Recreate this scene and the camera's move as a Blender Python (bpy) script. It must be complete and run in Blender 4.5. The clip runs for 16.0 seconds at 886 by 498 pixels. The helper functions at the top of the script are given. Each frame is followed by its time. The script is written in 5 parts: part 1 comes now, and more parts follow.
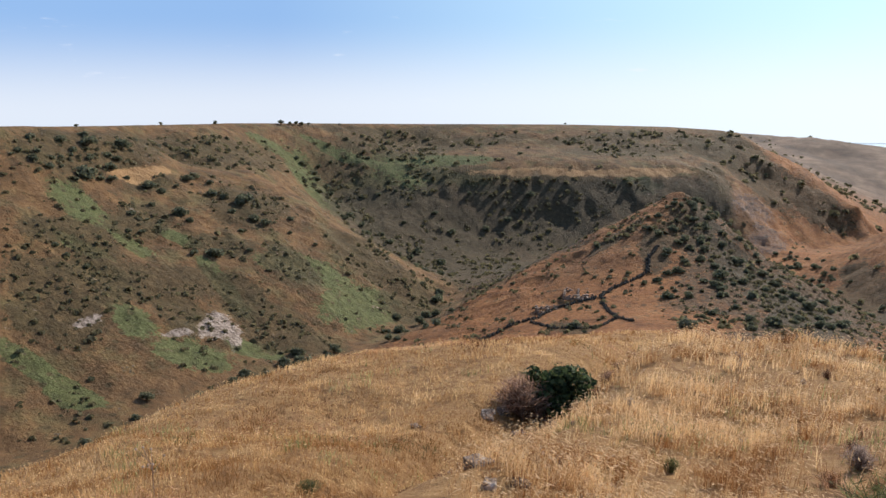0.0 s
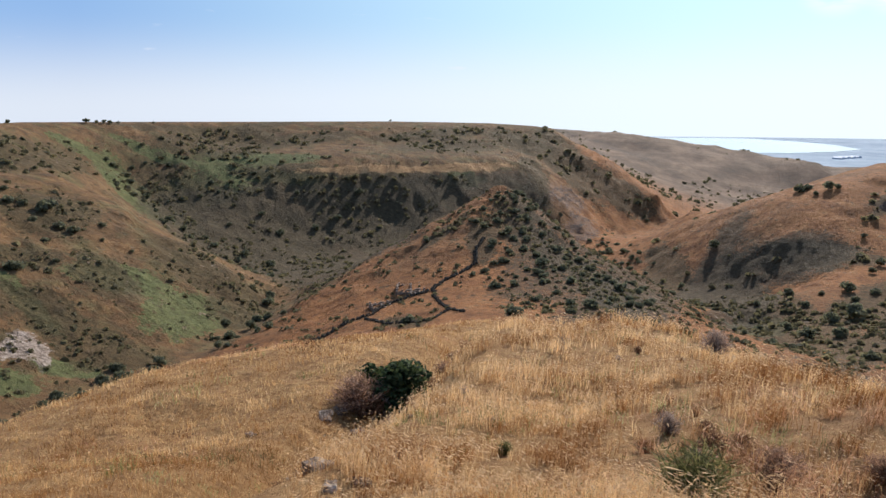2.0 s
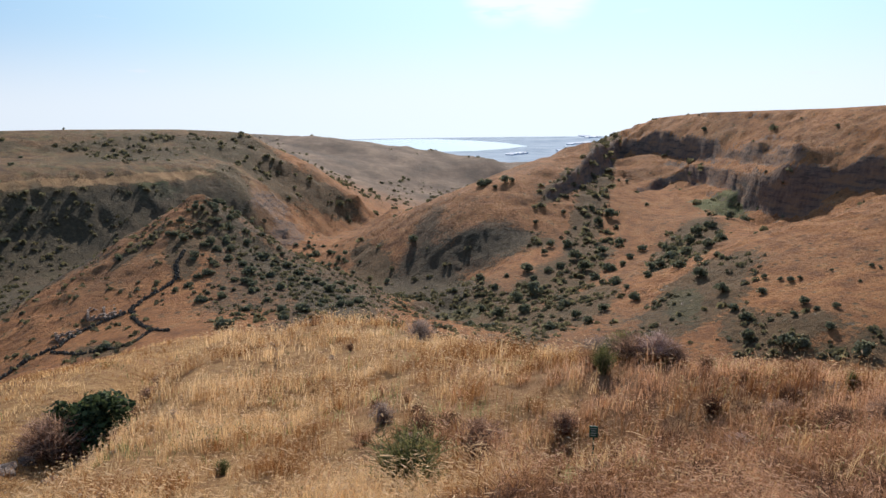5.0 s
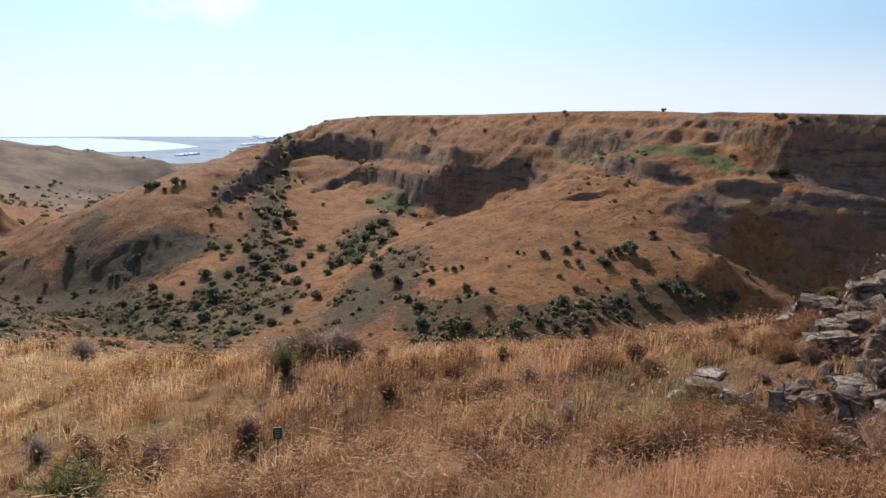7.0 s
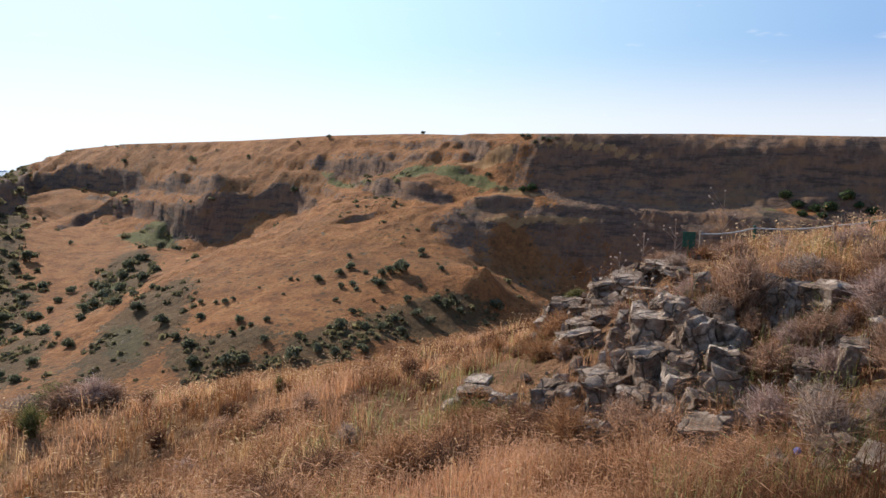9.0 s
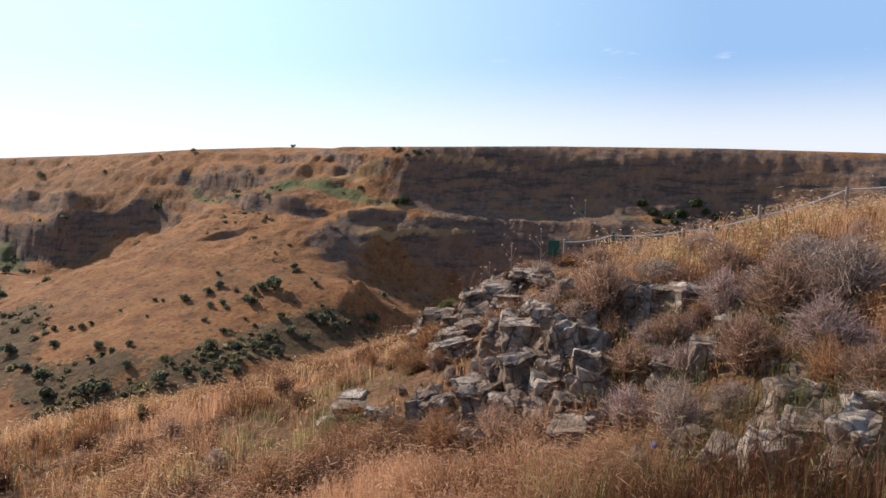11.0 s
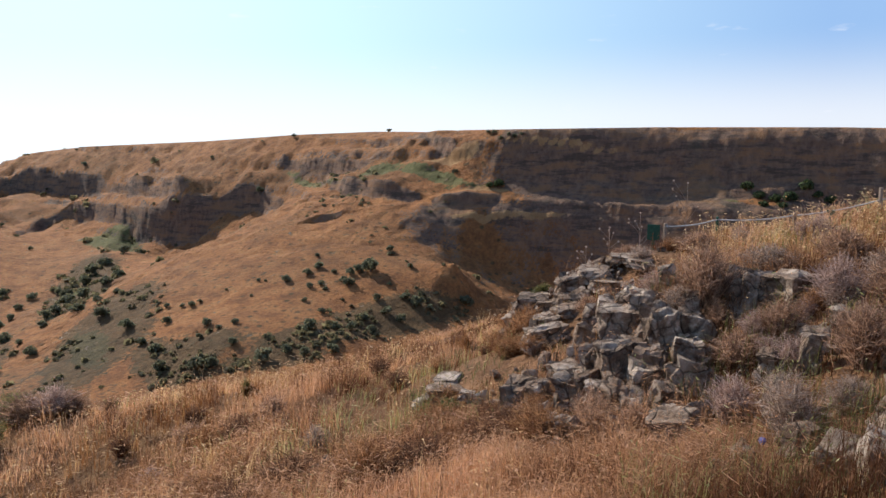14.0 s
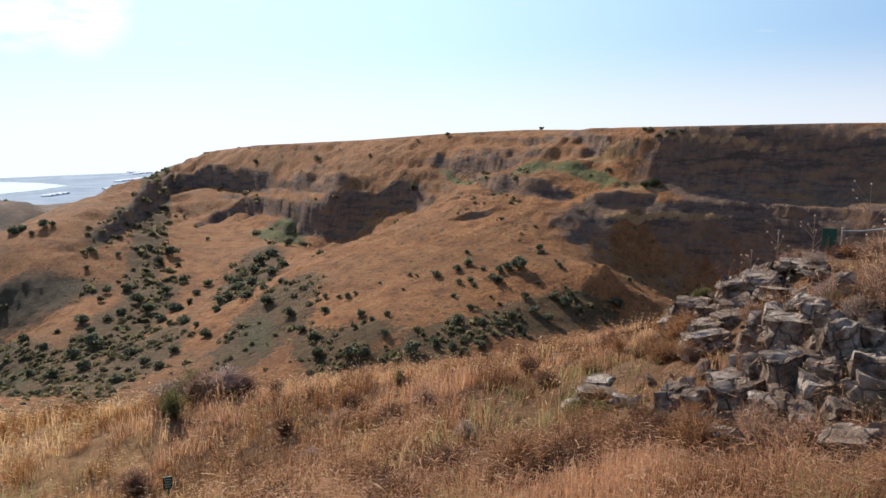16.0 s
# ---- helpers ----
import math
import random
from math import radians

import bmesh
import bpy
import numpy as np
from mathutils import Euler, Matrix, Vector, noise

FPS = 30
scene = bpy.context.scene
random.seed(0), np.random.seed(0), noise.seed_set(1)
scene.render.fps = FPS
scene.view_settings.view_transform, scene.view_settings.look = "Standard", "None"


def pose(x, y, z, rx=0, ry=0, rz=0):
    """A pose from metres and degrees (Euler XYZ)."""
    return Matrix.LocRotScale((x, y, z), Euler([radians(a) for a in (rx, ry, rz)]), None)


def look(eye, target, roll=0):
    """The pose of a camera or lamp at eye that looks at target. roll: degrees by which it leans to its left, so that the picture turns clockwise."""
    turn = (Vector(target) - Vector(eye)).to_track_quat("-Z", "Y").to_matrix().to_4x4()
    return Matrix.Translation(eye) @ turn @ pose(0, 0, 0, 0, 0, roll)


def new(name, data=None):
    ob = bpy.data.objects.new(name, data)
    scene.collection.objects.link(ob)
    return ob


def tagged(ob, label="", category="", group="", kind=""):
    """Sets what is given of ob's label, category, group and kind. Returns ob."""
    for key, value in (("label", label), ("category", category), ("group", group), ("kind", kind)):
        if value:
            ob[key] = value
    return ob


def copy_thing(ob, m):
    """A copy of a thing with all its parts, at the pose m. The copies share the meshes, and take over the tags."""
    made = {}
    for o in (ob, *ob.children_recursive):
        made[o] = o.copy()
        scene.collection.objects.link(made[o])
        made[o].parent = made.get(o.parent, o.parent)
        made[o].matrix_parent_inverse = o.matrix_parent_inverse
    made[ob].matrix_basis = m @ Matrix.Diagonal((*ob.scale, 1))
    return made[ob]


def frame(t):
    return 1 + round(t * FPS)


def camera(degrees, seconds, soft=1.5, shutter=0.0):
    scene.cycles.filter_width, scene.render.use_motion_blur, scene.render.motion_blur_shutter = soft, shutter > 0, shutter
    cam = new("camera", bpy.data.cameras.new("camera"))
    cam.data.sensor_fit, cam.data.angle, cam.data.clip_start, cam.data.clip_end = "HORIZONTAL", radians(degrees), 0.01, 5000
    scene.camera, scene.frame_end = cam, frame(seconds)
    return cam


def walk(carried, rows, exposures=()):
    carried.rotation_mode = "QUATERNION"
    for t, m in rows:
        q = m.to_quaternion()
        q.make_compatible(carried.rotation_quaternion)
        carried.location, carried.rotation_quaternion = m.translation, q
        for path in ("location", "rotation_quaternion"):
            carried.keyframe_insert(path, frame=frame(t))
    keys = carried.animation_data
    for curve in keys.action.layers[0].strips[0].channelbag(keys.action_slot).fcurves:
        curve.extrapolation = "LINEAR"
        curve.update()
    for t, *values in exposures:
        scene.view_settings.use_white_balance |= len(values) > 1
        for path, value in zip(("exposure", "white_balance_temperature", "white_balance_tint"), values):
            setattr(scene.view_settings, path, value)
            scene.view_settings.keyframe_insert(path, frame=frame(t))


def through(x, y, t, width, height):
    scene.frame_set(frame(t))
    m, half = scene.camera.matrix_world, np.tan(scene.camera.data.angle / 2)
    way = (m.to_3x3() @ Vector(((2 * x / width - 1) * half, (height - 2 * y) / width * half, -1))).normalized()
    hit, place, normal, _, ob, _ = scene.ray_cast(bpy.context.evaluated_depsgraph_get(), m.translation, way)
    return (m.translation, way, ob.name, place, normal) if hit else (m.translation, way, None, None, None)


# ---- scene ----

cam = camera(61.64, 16.0, soft=1.5)
# seconds, heading (clockwise from +y), pitch, lean, x, y of a camera held at eye height
WALK = [
    (0, -23.78, -11.10, -0.58, -0.041, 0.051),
    (0.5, -20.25, -11.31, -0.20, -0.027, 0.067),
    (1, -17.15, -11.15, -0.08, -0.044, 0.075),
    (1.5, -13.88, -11.22, -0.67, -0.041, 0.091),
    (2, -10.57, -11.44, -0.53, -0.041, 0.105),
    (2.5, -7.41, -11.52, -0.29, -0.048, 0.112),
    (3, -3.80, -11.52, 0.23, -0.048, 0.108),
    (3.5, -0.00, -11.51, 0.40, -0.040, 0.093),
    (3.7, 1.42, -11.57, 0.02, -0.035, 0.088),
    (5.8, 20.48, -11.29, 0.48, 0.100, 0.071),
    (6, 22.98, -11.38, 1.05, 0.113, 0.058),
    (6.5, 31.61, -10.95, 2.01, 0.124, 0.022),
    (7, 36.98, -11.27, 1.08, 0.131, 0.018),
    (7.5, 40.75, -11.69, 0.59, 0.155, 0.002),
    (8, 45.39, -11.08, 0.72, 0.154, -0.015),
    (8.5, 50.36, -10.28, 0.60, 0.162, -0.026),
    (9, 54.59, -9.24, 0.20, 0.176, -0.043),
    (9.5, 58.48, -8.51, 0.41, 0.182, -0.060),
    (10, 61.78, -8.24, 0.22, 0.191, -0.081),
    (10.2, 62.95, -8.22, 0.06, 0.196, -0.084),
    (12.3, 64.81, -8.22, 0.12, 0.256, -0.067),
    (12.5, 63.96, -8.45, -0.30, 0.261, -0.064),
    (13, 61.97, -8.67, -0.30, 0.274, -0.054),
    (13.5, 59.30, -9.19, -0.53, 0.267, -0.045),
    (14, 57.04, -9.47, -0.67, 0.259, -0.036),
    (14.5, 54.63, -9.51, -0.81, 0.259, -0.026),
    (15, 52.00, -9.36, -1.01, 0.249, -0.024),
    (15.5, 48.95, -9.25, -1.19, 0.224, -0.016),
    (16, 45.42, -9.43, -1.10, 0.198, -0.001),
]
walk(cam, [(t, pose(x, y, 0.0, 90 + p, 0, -h) @ pose(0, 0, 0, 0, 0, r)) for t, h, p, r, x, y in WALK],
     exposures=[(0.0, 0.12, 6250, 10), (2.0, 0.07, 6250, 10), (6.5, 0.02, 6300, 10), (8.5, 0.12, 6400, 10), (10.0, 0.24, 6450, 10), (13.0, 0.24, 6450, 10), (16.0, 0.12, 6400, 10)])

# ---- light ----
SUN_HEADING, SUN_HEIGHT = 16.0, 32.0
world = bpy.data.worlds.new("world")
scene.world = world
world.use_nodes = True
wn, wl = world.node_tree.nodes, world.node_tree.links
sky = wn.new("ShaderNodeTexSky")
sky.sky_type, sky.sun_disc = "NISHITA", False
sky.sun_elevation, sky.sun_rotation = radians(SUN_HEIGHT), radians(SUN_HEADING)
sky.altitude, sky.air_density, sky.dust_density, sky.ozone_density = 300, 1.0, 0.6, 2.5
# summer haze: the low sky is white at the horizon, pale near the sun and blue away from it
where = wn.new("ShaderNodeTexCoord")
split = wn.new("ShaderNodeSeparateXYZ")
wl.new(where.outputs["Generated"], split.inputs[0])


def world_range(value, a, b, lo, hi):
    r = wn.new("ShaderNodeMapRange")
    r.interpolation_type = "SMOOTHSTEP"
    for name, v in (("From Min", a), ("From Max", b), ("To Min", lo), ("To Max", hi)):
        r.inputs[name].default_value = v
    wl.new(value, r.inputs["Value"])
    return r.outputs[0]


def world_mix(factor, a, b):
    k = wn.new("ShaderNodeMix")
    k.data_type = "RGBA"
    for socket, v in ((k.inputs[0], factor), (k.inputs[6], a), (k.inputs[7], b)):
        if isinstance(v, tuple):
            socket.default_value = (*v, 1)
        else:
            wl.new(v, socket)
    return k.outputs[2]


sunward = wn.new("ShaderNodeVectorMath")
sunward.operation = "DOT_PRODUCT"
sunward.inputs[1].default_value = (math.sin(radians(SUN_HEADING + 8)), math.cos(radians(SUN_HEADING + 8)), 0)
wl.new(where.outputs["Generated"], sunward.inputs[0])
glow = wn.new("ShaderNodeMath")
glow.operation = "POWER"
keep = wn.new("ShaderNodeMath")
keep.operation = "MAXIMUM"
wl.new(sunward.outputs["Value"], keep.inputs[0])
wl.new(keep.outputs[0], glow.inputs[0])
glow.inputs[1].default_value = 2.6
blue = world_mix(glow.outputs[0], (2.1, 3.7, 7.0), (7.5, 10.3, 11.2))
white = world_mix(glow.outputs[0], (6.9, 7.3, 8.1), (9.0, 9.9, 10.5))
low = world_mix(world_range(split.outputs["Z"], -0.01, 0.115, 0.0, 1.0), white, blue)
# a few small fair-weather clouds
puff = wn.new("ShaderNodeTexNoise")
puff.inputs["Scale"].default_value, puff.inputs["Detail"].default_value = 16.0, 6.0
stretch = wn.new("ShaderNodeMapping")
stretch.inputs["Scale"].default_value = (1, 1, 4.5)
wl.new(where.outputs["Generated"], stretch.inputs["Vector"])
wl.new(stretch.outputs[0], puff.inputs["Vector"])
cloud = world_range(puff.outputs[0], 0.66, 0.80, 0.0, 0.4)
low = world_mix(cloud, low, (8.6, 8.7, 9.2))
# and two larger ones: direction, cosine of the half width, density
for way, wide, dense in (((0.347, 0.927, 0.143), 0.9978, 0.8), ((0.281, 0.95, 0.136), 0.9985, 0.7)):
    near = wn.new("ShaderNodeVectorMath")
    near.operation = "DOT_PRODUCT"
    near.inputs[1].default_value = way
    wl.new(where.outputs["Generated"], near.inputs[0])
    body = wn.new("ShaderNodeMath")
    body.operation = "MULTIPLY"
    wl.new(world_range(near.outputs["Value"], wide, 1.0, 0.0, 1.0), body.inputs[0])
    wl.new(world_range(puff.outputs[0], 0.30, 0.55, 0.0, 1.6 * dense), body.inputs[1])
    body.use_clamp = True
    low = world_mix(body.outputs[0], low, (9.6, 10.0, 10.4))
dome = wn.new("ShaderNodeVectorMath")
dome.operation = "SCALE"
dome.inputs["Scale"].default_value = 1.9
wl.new(sky.outputs[0], dome.inputs[0])
full = world_mix(world_range(split.outputs["Z"], 0.15, 0.7, 0.0, 1.0), low, dome.outputs[0])
wl.new(full, wn["Background"].inputs[0])
wn["Background"].inputs[1].default_value = 0.1
sun = new("sun", bpy.data.lights.new("sun", "SUN"))
sun.data.energy, sun.data.angle, sun.data.color = 5.2, radians(0.53), (1.0, 0.93, 0.83)
sh, sv = radians(SUN_HEADING), radians(SUN_HEIGHT)
sun.matrix_world = look((math.sin(sh) * math.cos(sv) * 50, math.cos(sh) * math.cos(sv) * 50, math.sin(sv) * 50), (0, 0, 0))

# ---- materials ----
def material(name, rough=0.9):
    m = bpy.data.materials.new(name)
    m.use_nodes = True
    m.node_tree.nodes["Principled BSDF"].inputs["Roughness"].default_value = rough
    m.node_tree.nodes["Principled BSDF"].inputs["Specular IOR Level"].default_value = 0.2
    return m


class Nodes:
    """Short hand for node trees."""

    def __init__(self, m):
        self.tree, self.n, self.l = m.node_tree, m.node_tree.nodes, m.node_tree.links
        self.bsdf = self.n["Principled BSDF"]
        self.coord = self.n.new("ShaderNodeNewGeometry").outputs["Position"]

    def noise(self, scale, detail=5, rough=0.6, vector=None, out=0):
        t = self.n.new("ShaderNodeTexNoise")
        t.inputs["Scale"].default_value, t.inputs["Detail"].default_value, t.inputs["Roughness"].default_value = scale, detail, rough
        self.l.new(vector or self.coord, t.inputs["Vector"])
        return t.outputs[out]

    def ramp(self, value, *stops):
        r = self.n.new("ShaderNodeValToRGB")
        while len(r.color_ramp.elements) < len(stops):
            r.color_ramp.elements.new(0.5)
        for e, (at, c) in zip(r.color_ramp.elements, stops):
            e.position, e.color = at, (*(c if isinstance(c, tuple) else (c, c, c)), 1)
        self.l.new(value, r.inputs[0])
        return r.outputs[0]

    def mix(self, factor, a, b, how="MIX"):
        k = self.n.new("ShaderNodeMix")
        k.data_type, k.blend_type = "RGBA", how
        for socket, v in ((k.inputs[0], factor), (k.inputs[6], a), (k.inputs[7], b)):
            if isinstance(v, (int, float)):
                socket.default_value = v
            elif isinstance(v, tuple):
                socket.default_value = (*v, 1)
            else:
                self.l.new(v, socket)
        return k.outputs[2]

    def math(self, how, a, b=0.0, c=0.0):
        k = self.n.new("ShaderNodeMath")
        k.operation = how
        for socket, v in ((k.inputs[0], a), (k.inputs[1], b), (k.inputs[2], c)):
            if isinstance(v, (int, float)):
                socket.default_value = v
            else:
                self.l.new(v, socket)
        return k.outputs[0]

    def attribute(self, name):
        a = self.n.new("ShaderNodeAttribute")
        a.attribute_name = name
        return a.outputs["Fac"]

    def colour(self, c):
        self.l.new(c, self.bsdf.inputs["Base Color"])

    def bump(self, value, strength, distance=0.1):
        b = self.n.new("ShaderNodeBump")
        b.inputs["Strength"].default_value, b.inputs["Distance"].default_value = strength, distance
        self.l.new(value, b.inputs["Height"])
        self.l.new(b.outputs[0], self.bsdf.inputs["Normal"])


def land_material():
    m = material("dry_grass_land", 0.95)
    n = Nodes(m)
    broad, mid, fine = n.noise(0.018, 6, 0.6), n.noise(0.09, 6, 0.65), n.noise(0.55, 6, 0.7)
    dry = n.ramp(mid, (0.30, (0.165, 0.064, 0.022)), (0.5, (0.365, 0.146, 0.046)), (0.70, (0.48, 0.218, 0.076)))
    dry = n.mix(n.ramp(broad, (0.45, 0.0), (0.7, 0.7)), dry, (0.20, 0.098, 0.040))
    dry = n.mix(n.ramp(fine, (0.42, 0.0), (0.66, 0.75)), dry, (0.13, 0.060, 0.025))
    dry = n.mix(n.math("MULTIPLY", n.attribute("dull"), 0.75), dry, n.ramp(mid, (0.3, (0.060, 0.045, 0.023)), (0.52, (0.140, 0.088, 0.040)), (0.75, (0.27, 0.150, 0.062))))
    olive = n.ramp(n.noise(0.05, 6, 0.65), (0.48, 0.0), (0.64, 0.55))
    dry = n.mix(n.math("MULTIPLY", n.attribute("dull"), olive), dry, n.ramp(mid, (0.35, (0.075, 0.075, 0.030)), (0.65, (0.16, 0.145, 0.058))))
    # straw on the hill underfoot
    straw = n.ramp(n.noise(1.6, 8, 0.75), (0.3, (0.24, 0.115, 0.045)), (0.52, (0.44, 0.24, 0.092)), (0.75, (0.58, 0.37, 0.165)))
    straw = n.mix(n.math("MULTIPLY", n.attribute("rust"), 0.85), straw, n.ramp(n.noise(2.0, 8, 0.75), (0.3, (0.13, 0.062, 0.032)), (0.55, (0.27, 0.130, 0.062)), (0.75, (0.42, 0.225, 0.115))))
    c = n.mix(n.attribute("home"), dry, straw)
    wild = n.math("SUBTRACT", 1.0, n.attribute("home"))

    def edge(name, low=0.38, high=0.56, ragged=2.4):
        """A patch with a torn outline."""
        a = n.math("ADD", n.attribute(name), n.math("MULTIPLY_ADD", mid, ragged, -0.5 * ragged))
        a = n.math("ADD", a, n.math("MULTIPLY_ADD", fine, 1.5, -0.75))
        return n.math("MULTIPLY", n.ramp(a, (low, 0.0), (high, 1.0)), wild)

    grass = n.ramp(n.noise(0.3, 6, 0.7), (0.3, (0.06, 0.07, 0.026)), (0.55, (0.12, 0.135, 0.046)), (0.75, (0.19, 0.17, 0.07)))
    c = n.mix(n.math("MULTIPLY", edge("green"), 0.85), c, grass)
    brush = n.ramp(n.noise(0.4, 5, 0.7), (0.35, (0.044, 0.033, 0.015)), (0.55, (0.096, 0.066, 0.028)), (0.75, (0.175, 0.112, 0.048)))
    c = n.mix(n.math("MULTIPLY", edge("scrub", 0.32, 0.52, 2.0), 0.78), c, brush)
    # dark scrub colour that also paints the shade of slopes turned from the sun
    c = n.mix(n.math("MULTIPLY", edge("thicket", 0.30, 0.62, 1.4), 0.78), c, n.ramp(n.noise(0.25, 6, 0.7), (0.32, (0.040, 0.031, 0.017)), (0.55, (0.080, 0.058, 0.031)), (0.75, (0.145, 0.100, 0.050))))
    # single bushes too small to stand out in outline
    v = n.n.new("ShaderNodeTexVoronoi")
    v.inputs["Scale"].default_value = 0.16
    n.l.new(n.coord, v.inputs["Vector"])
    dots = n.math("ADD", v.outputs["Distance"], n.math("MULTIPLY", fine, 0.3))
    dots = n.math("MULTIPLY", n.ramp(dots, (0.30, 1.0), (0.40, 0.0)), n.ramp(broad, (0.40, 0.0), (0.52, 0.85)))
    c = n.mix(n.math("MULTIPLY", dots, wild), c, brush)
    streak = n.n.new("ShaderNodeMapping")
    streak.inputs["Scale"].default_value = (1, 1, 0.4)
    n.l.new(n.coord, streak.inputs["Vector"])
    basalt = n.ramp(n.noise(0.35, 8, 0.7, streak.outputs[0]), (0.3, (0.085, 0.056, 0.042)), (0.52, (0.175, 0.112, 0.080)), (0.75, (0.31, 0.185, 0.112)))
    # level flows of lava, some redder, some paler
    flat = n.n.new("ShaderNodeMapping")
    flat.inputs["Scale"].default_value = (0.07, 0.07, 0.42)
    n.l.new(n.coord, flat.inputs["Vector"])
    flows = n.noise(0.6, 7, 0.7, flat.outputs[0])
    basalt = n.mix(n.math("MULTIPLY", n.ramp(flows, (0.47, 0.0), (0.56, 0.8)), n.ramp(mid, (0.42, 0.25), (0.56, 1.0))), basalt, (0.29, 0.150, 0.070))
    basalt = n.mix(n.ramp(flows, (0.38, 0.75), (0.47, 0.0)), basalt, (0.058, 0.048, 0.036))
    c = n.mix(n.math("MULTIPLY", edge("rock", 0.32, 0.45, 1.6), 0.92), c, basalt)
    chalk = n.ramp(n.noise(0.5, 8, 0.7), (0.38, (0.12, 0.085, 0.058)), (0.5, (0.30, 0.225, 0.170)), (0.64, (0.48, 0.38, 0.30)))
    # dry grass on benches, coloured as bright as the sun makes it
    c = n.mix(n.math("MULTIPLY", edge("lit_tawny", 0.40, 0.58, 1.2), 0.9), c, n.ramp(mid, (0.3, (0.27, 0.145, 0.062)), (0.55, (0.40, 0.225, 0.095)), (0.75, (0.50, 0.30, 0.14))))
    c = n.mix(edge("pale", 0.52, 0.74, 2.6), c, chalk)
    # far hills lose colour with distance: haze painted into their tone
    distant = n.ramp(n.noise(0.012, 9, 0.72), (0.36, (0.070, 0.058, 0.044)), (0.5, (0.165, 0.115, 0.078)), (0.64, (0.28, 0.195, 0.128)))
    c = n.mix(n.math("MULTIPLY", n.attribute("distant"), 0.85), c, distant)
    # plain towards the lake painted blue-grey for the haze over it
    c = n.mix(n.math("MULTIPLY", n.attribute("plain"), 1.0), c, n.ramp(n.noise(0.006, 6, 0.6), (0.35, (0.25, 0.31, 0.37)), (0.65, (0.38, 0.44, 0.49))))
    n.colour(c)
    n.bump(n.math("ADD", n.math("MULTIPLY", n.noise(0.25, 10, 0.72), 0.8), n.math("MULTIPLY", n.noise(0.5, 6, 0.7, streak.outputs[0]), 0.4)), 0.9, 3.0)
    return m


def leaf_material(name, dark, light, through=0.3, tone=""):
    """Leaves and dry stems: light passes through them in part. tone: an attribute that picks the shade."""
    m = material(name, 0.75)
    n = Nodes(m)
    geo = n.n.new("ShaderNodeNewGeometry")
    info = n.n.new("ShaderNodeObjectInfo")
    pick = n.math("MULTIPLY_ADD", geo.outputs["Random Per Island"], 0.35, n.math("MULTIPLY", n.attribute(tone), 0.65)) if tone else geo.outputs["Random Per Island"]
    bleached = tuple(min(0.92, 1.05 * v + 0.10) for v in light) if tone else light
    c = n.ramp(pick, (0.0, tuple((0.5 if tone else 0.8) * v for v in dark)), (0.35, dark), (0.8, light), (1.0, bleached))
    if not tone:
        c = n.mix(n.math("MULTIPLY", info.outputs["Random"], 0.3), c, tuple(0.7 * v for v in dark))
    n.colour(c)
    t = n.n.new("ShaderNodeBsdfTranslucent")
    n.l.new(c, t.inputs["Color"])
    s = n.n.new("ShaderNodeMixShader")
    s.inputs[0].default_value = through
    n.l.new(n.bsdf.outputs[0], s.inputs[1])
    n.l.new(t.outputs[0], s.inputs[2])
    n.l.new(s.outputs[0], n.n["Material Output"].inputs["Surface"])
    return m


def bark_material():
    m = material("grey_brown_bark", 0.9)
    n = Nodes(m)
    n.colour(n.ramp(n.noise(6, 6), (0.3, (0.06, 0.045, 0.032)), (0.7, (0.16, 0.125, 0.095))))
    n.bump(n.noise(14, 6), 0.5, 0.02)
    return m


def stone_material():
    m = material("weathered_basalt", 0.92)
    n = Nodes(m)
    info = n.n.new("ShaderNodeObjectInfo")
    base = n.ramp(n.noise(4.0, 9, 0.72), (0.30, (0.060, 0.038, 0.026)), (0.47, (0.21, 0.138, 0.092)), (0.68, (0.43, 0.305, 0.215)))
    lichen = n.math("MULTIPLY", n.ramp(n.noise(2.2, 7, 0.68), (0.48, 0.0), (0.60, 1.0)), n.math("MULTIPLY_ADD", info.outputs["Random"], 0.6, 0.4))
    base = n.mix(lichen, base, n.ramp(n.noise(11, 5), (0.3, (0.50, 0.375, 0.285)), (0.7, (0.80, 0.65, 0.51))))
    base = n.mix(n.ramp(n.noise(6.0, 5, 0.7), (0.57, 0.0), (0.68, 0.6)), base, (0.30, 0.15, 0.08))
    n.colour(base)
    crack = n.n.new("ShaderNodeTexVoronoi")
    crack.feature = "DISTANCE_TO_EDGE"
    crack.inputs["Scale"].default_value = 3.4
    warp = n.n.new("ShaderNodeMix")
    warp.data_type, warp.inputs[0].default_value = "VECTOR", 0.16
    n.l.new(n.coord, warp.inputs[4]), n.l.new(n.noise(3.0, 4, 0.6, None, 1), warp.inputs[5])
    n.l.new(warp.outputs[1], crack.inputs["Vector"])
    split = n.ramp(crack.outputs["Distance"], (0.0, 0.0), (0.05, 1.0))
    n.colour(n.mix(n.math("MULTIPLY_ADD", split, -0.7, 0.7), base, (0.035, 0.024, 0.018)))
    n.bump(n.math("ADD", n.noise(9, 10, 0.78), n.math("MULTIPLY", split, 0.5)), 1.0, 0.07)
    return m


def plain_material(name, colour, rough=0.6, metal=0.0, vary=0.25):
    m = material(name, rough)
    n = Nodes(m)
    n.bsdf.inputs["Metallic"].default_value = metal
    n.colour(n.ramp(n.noise(18, 6, 0.6), (0.3, tuple(v * (1 - vary) for v in colour)), (0.7, tuple(min(1, v * (1 + vary)) for v in colour))))
    n.bump(n.noise(60, 4), 0.15, 0.005)
    return m


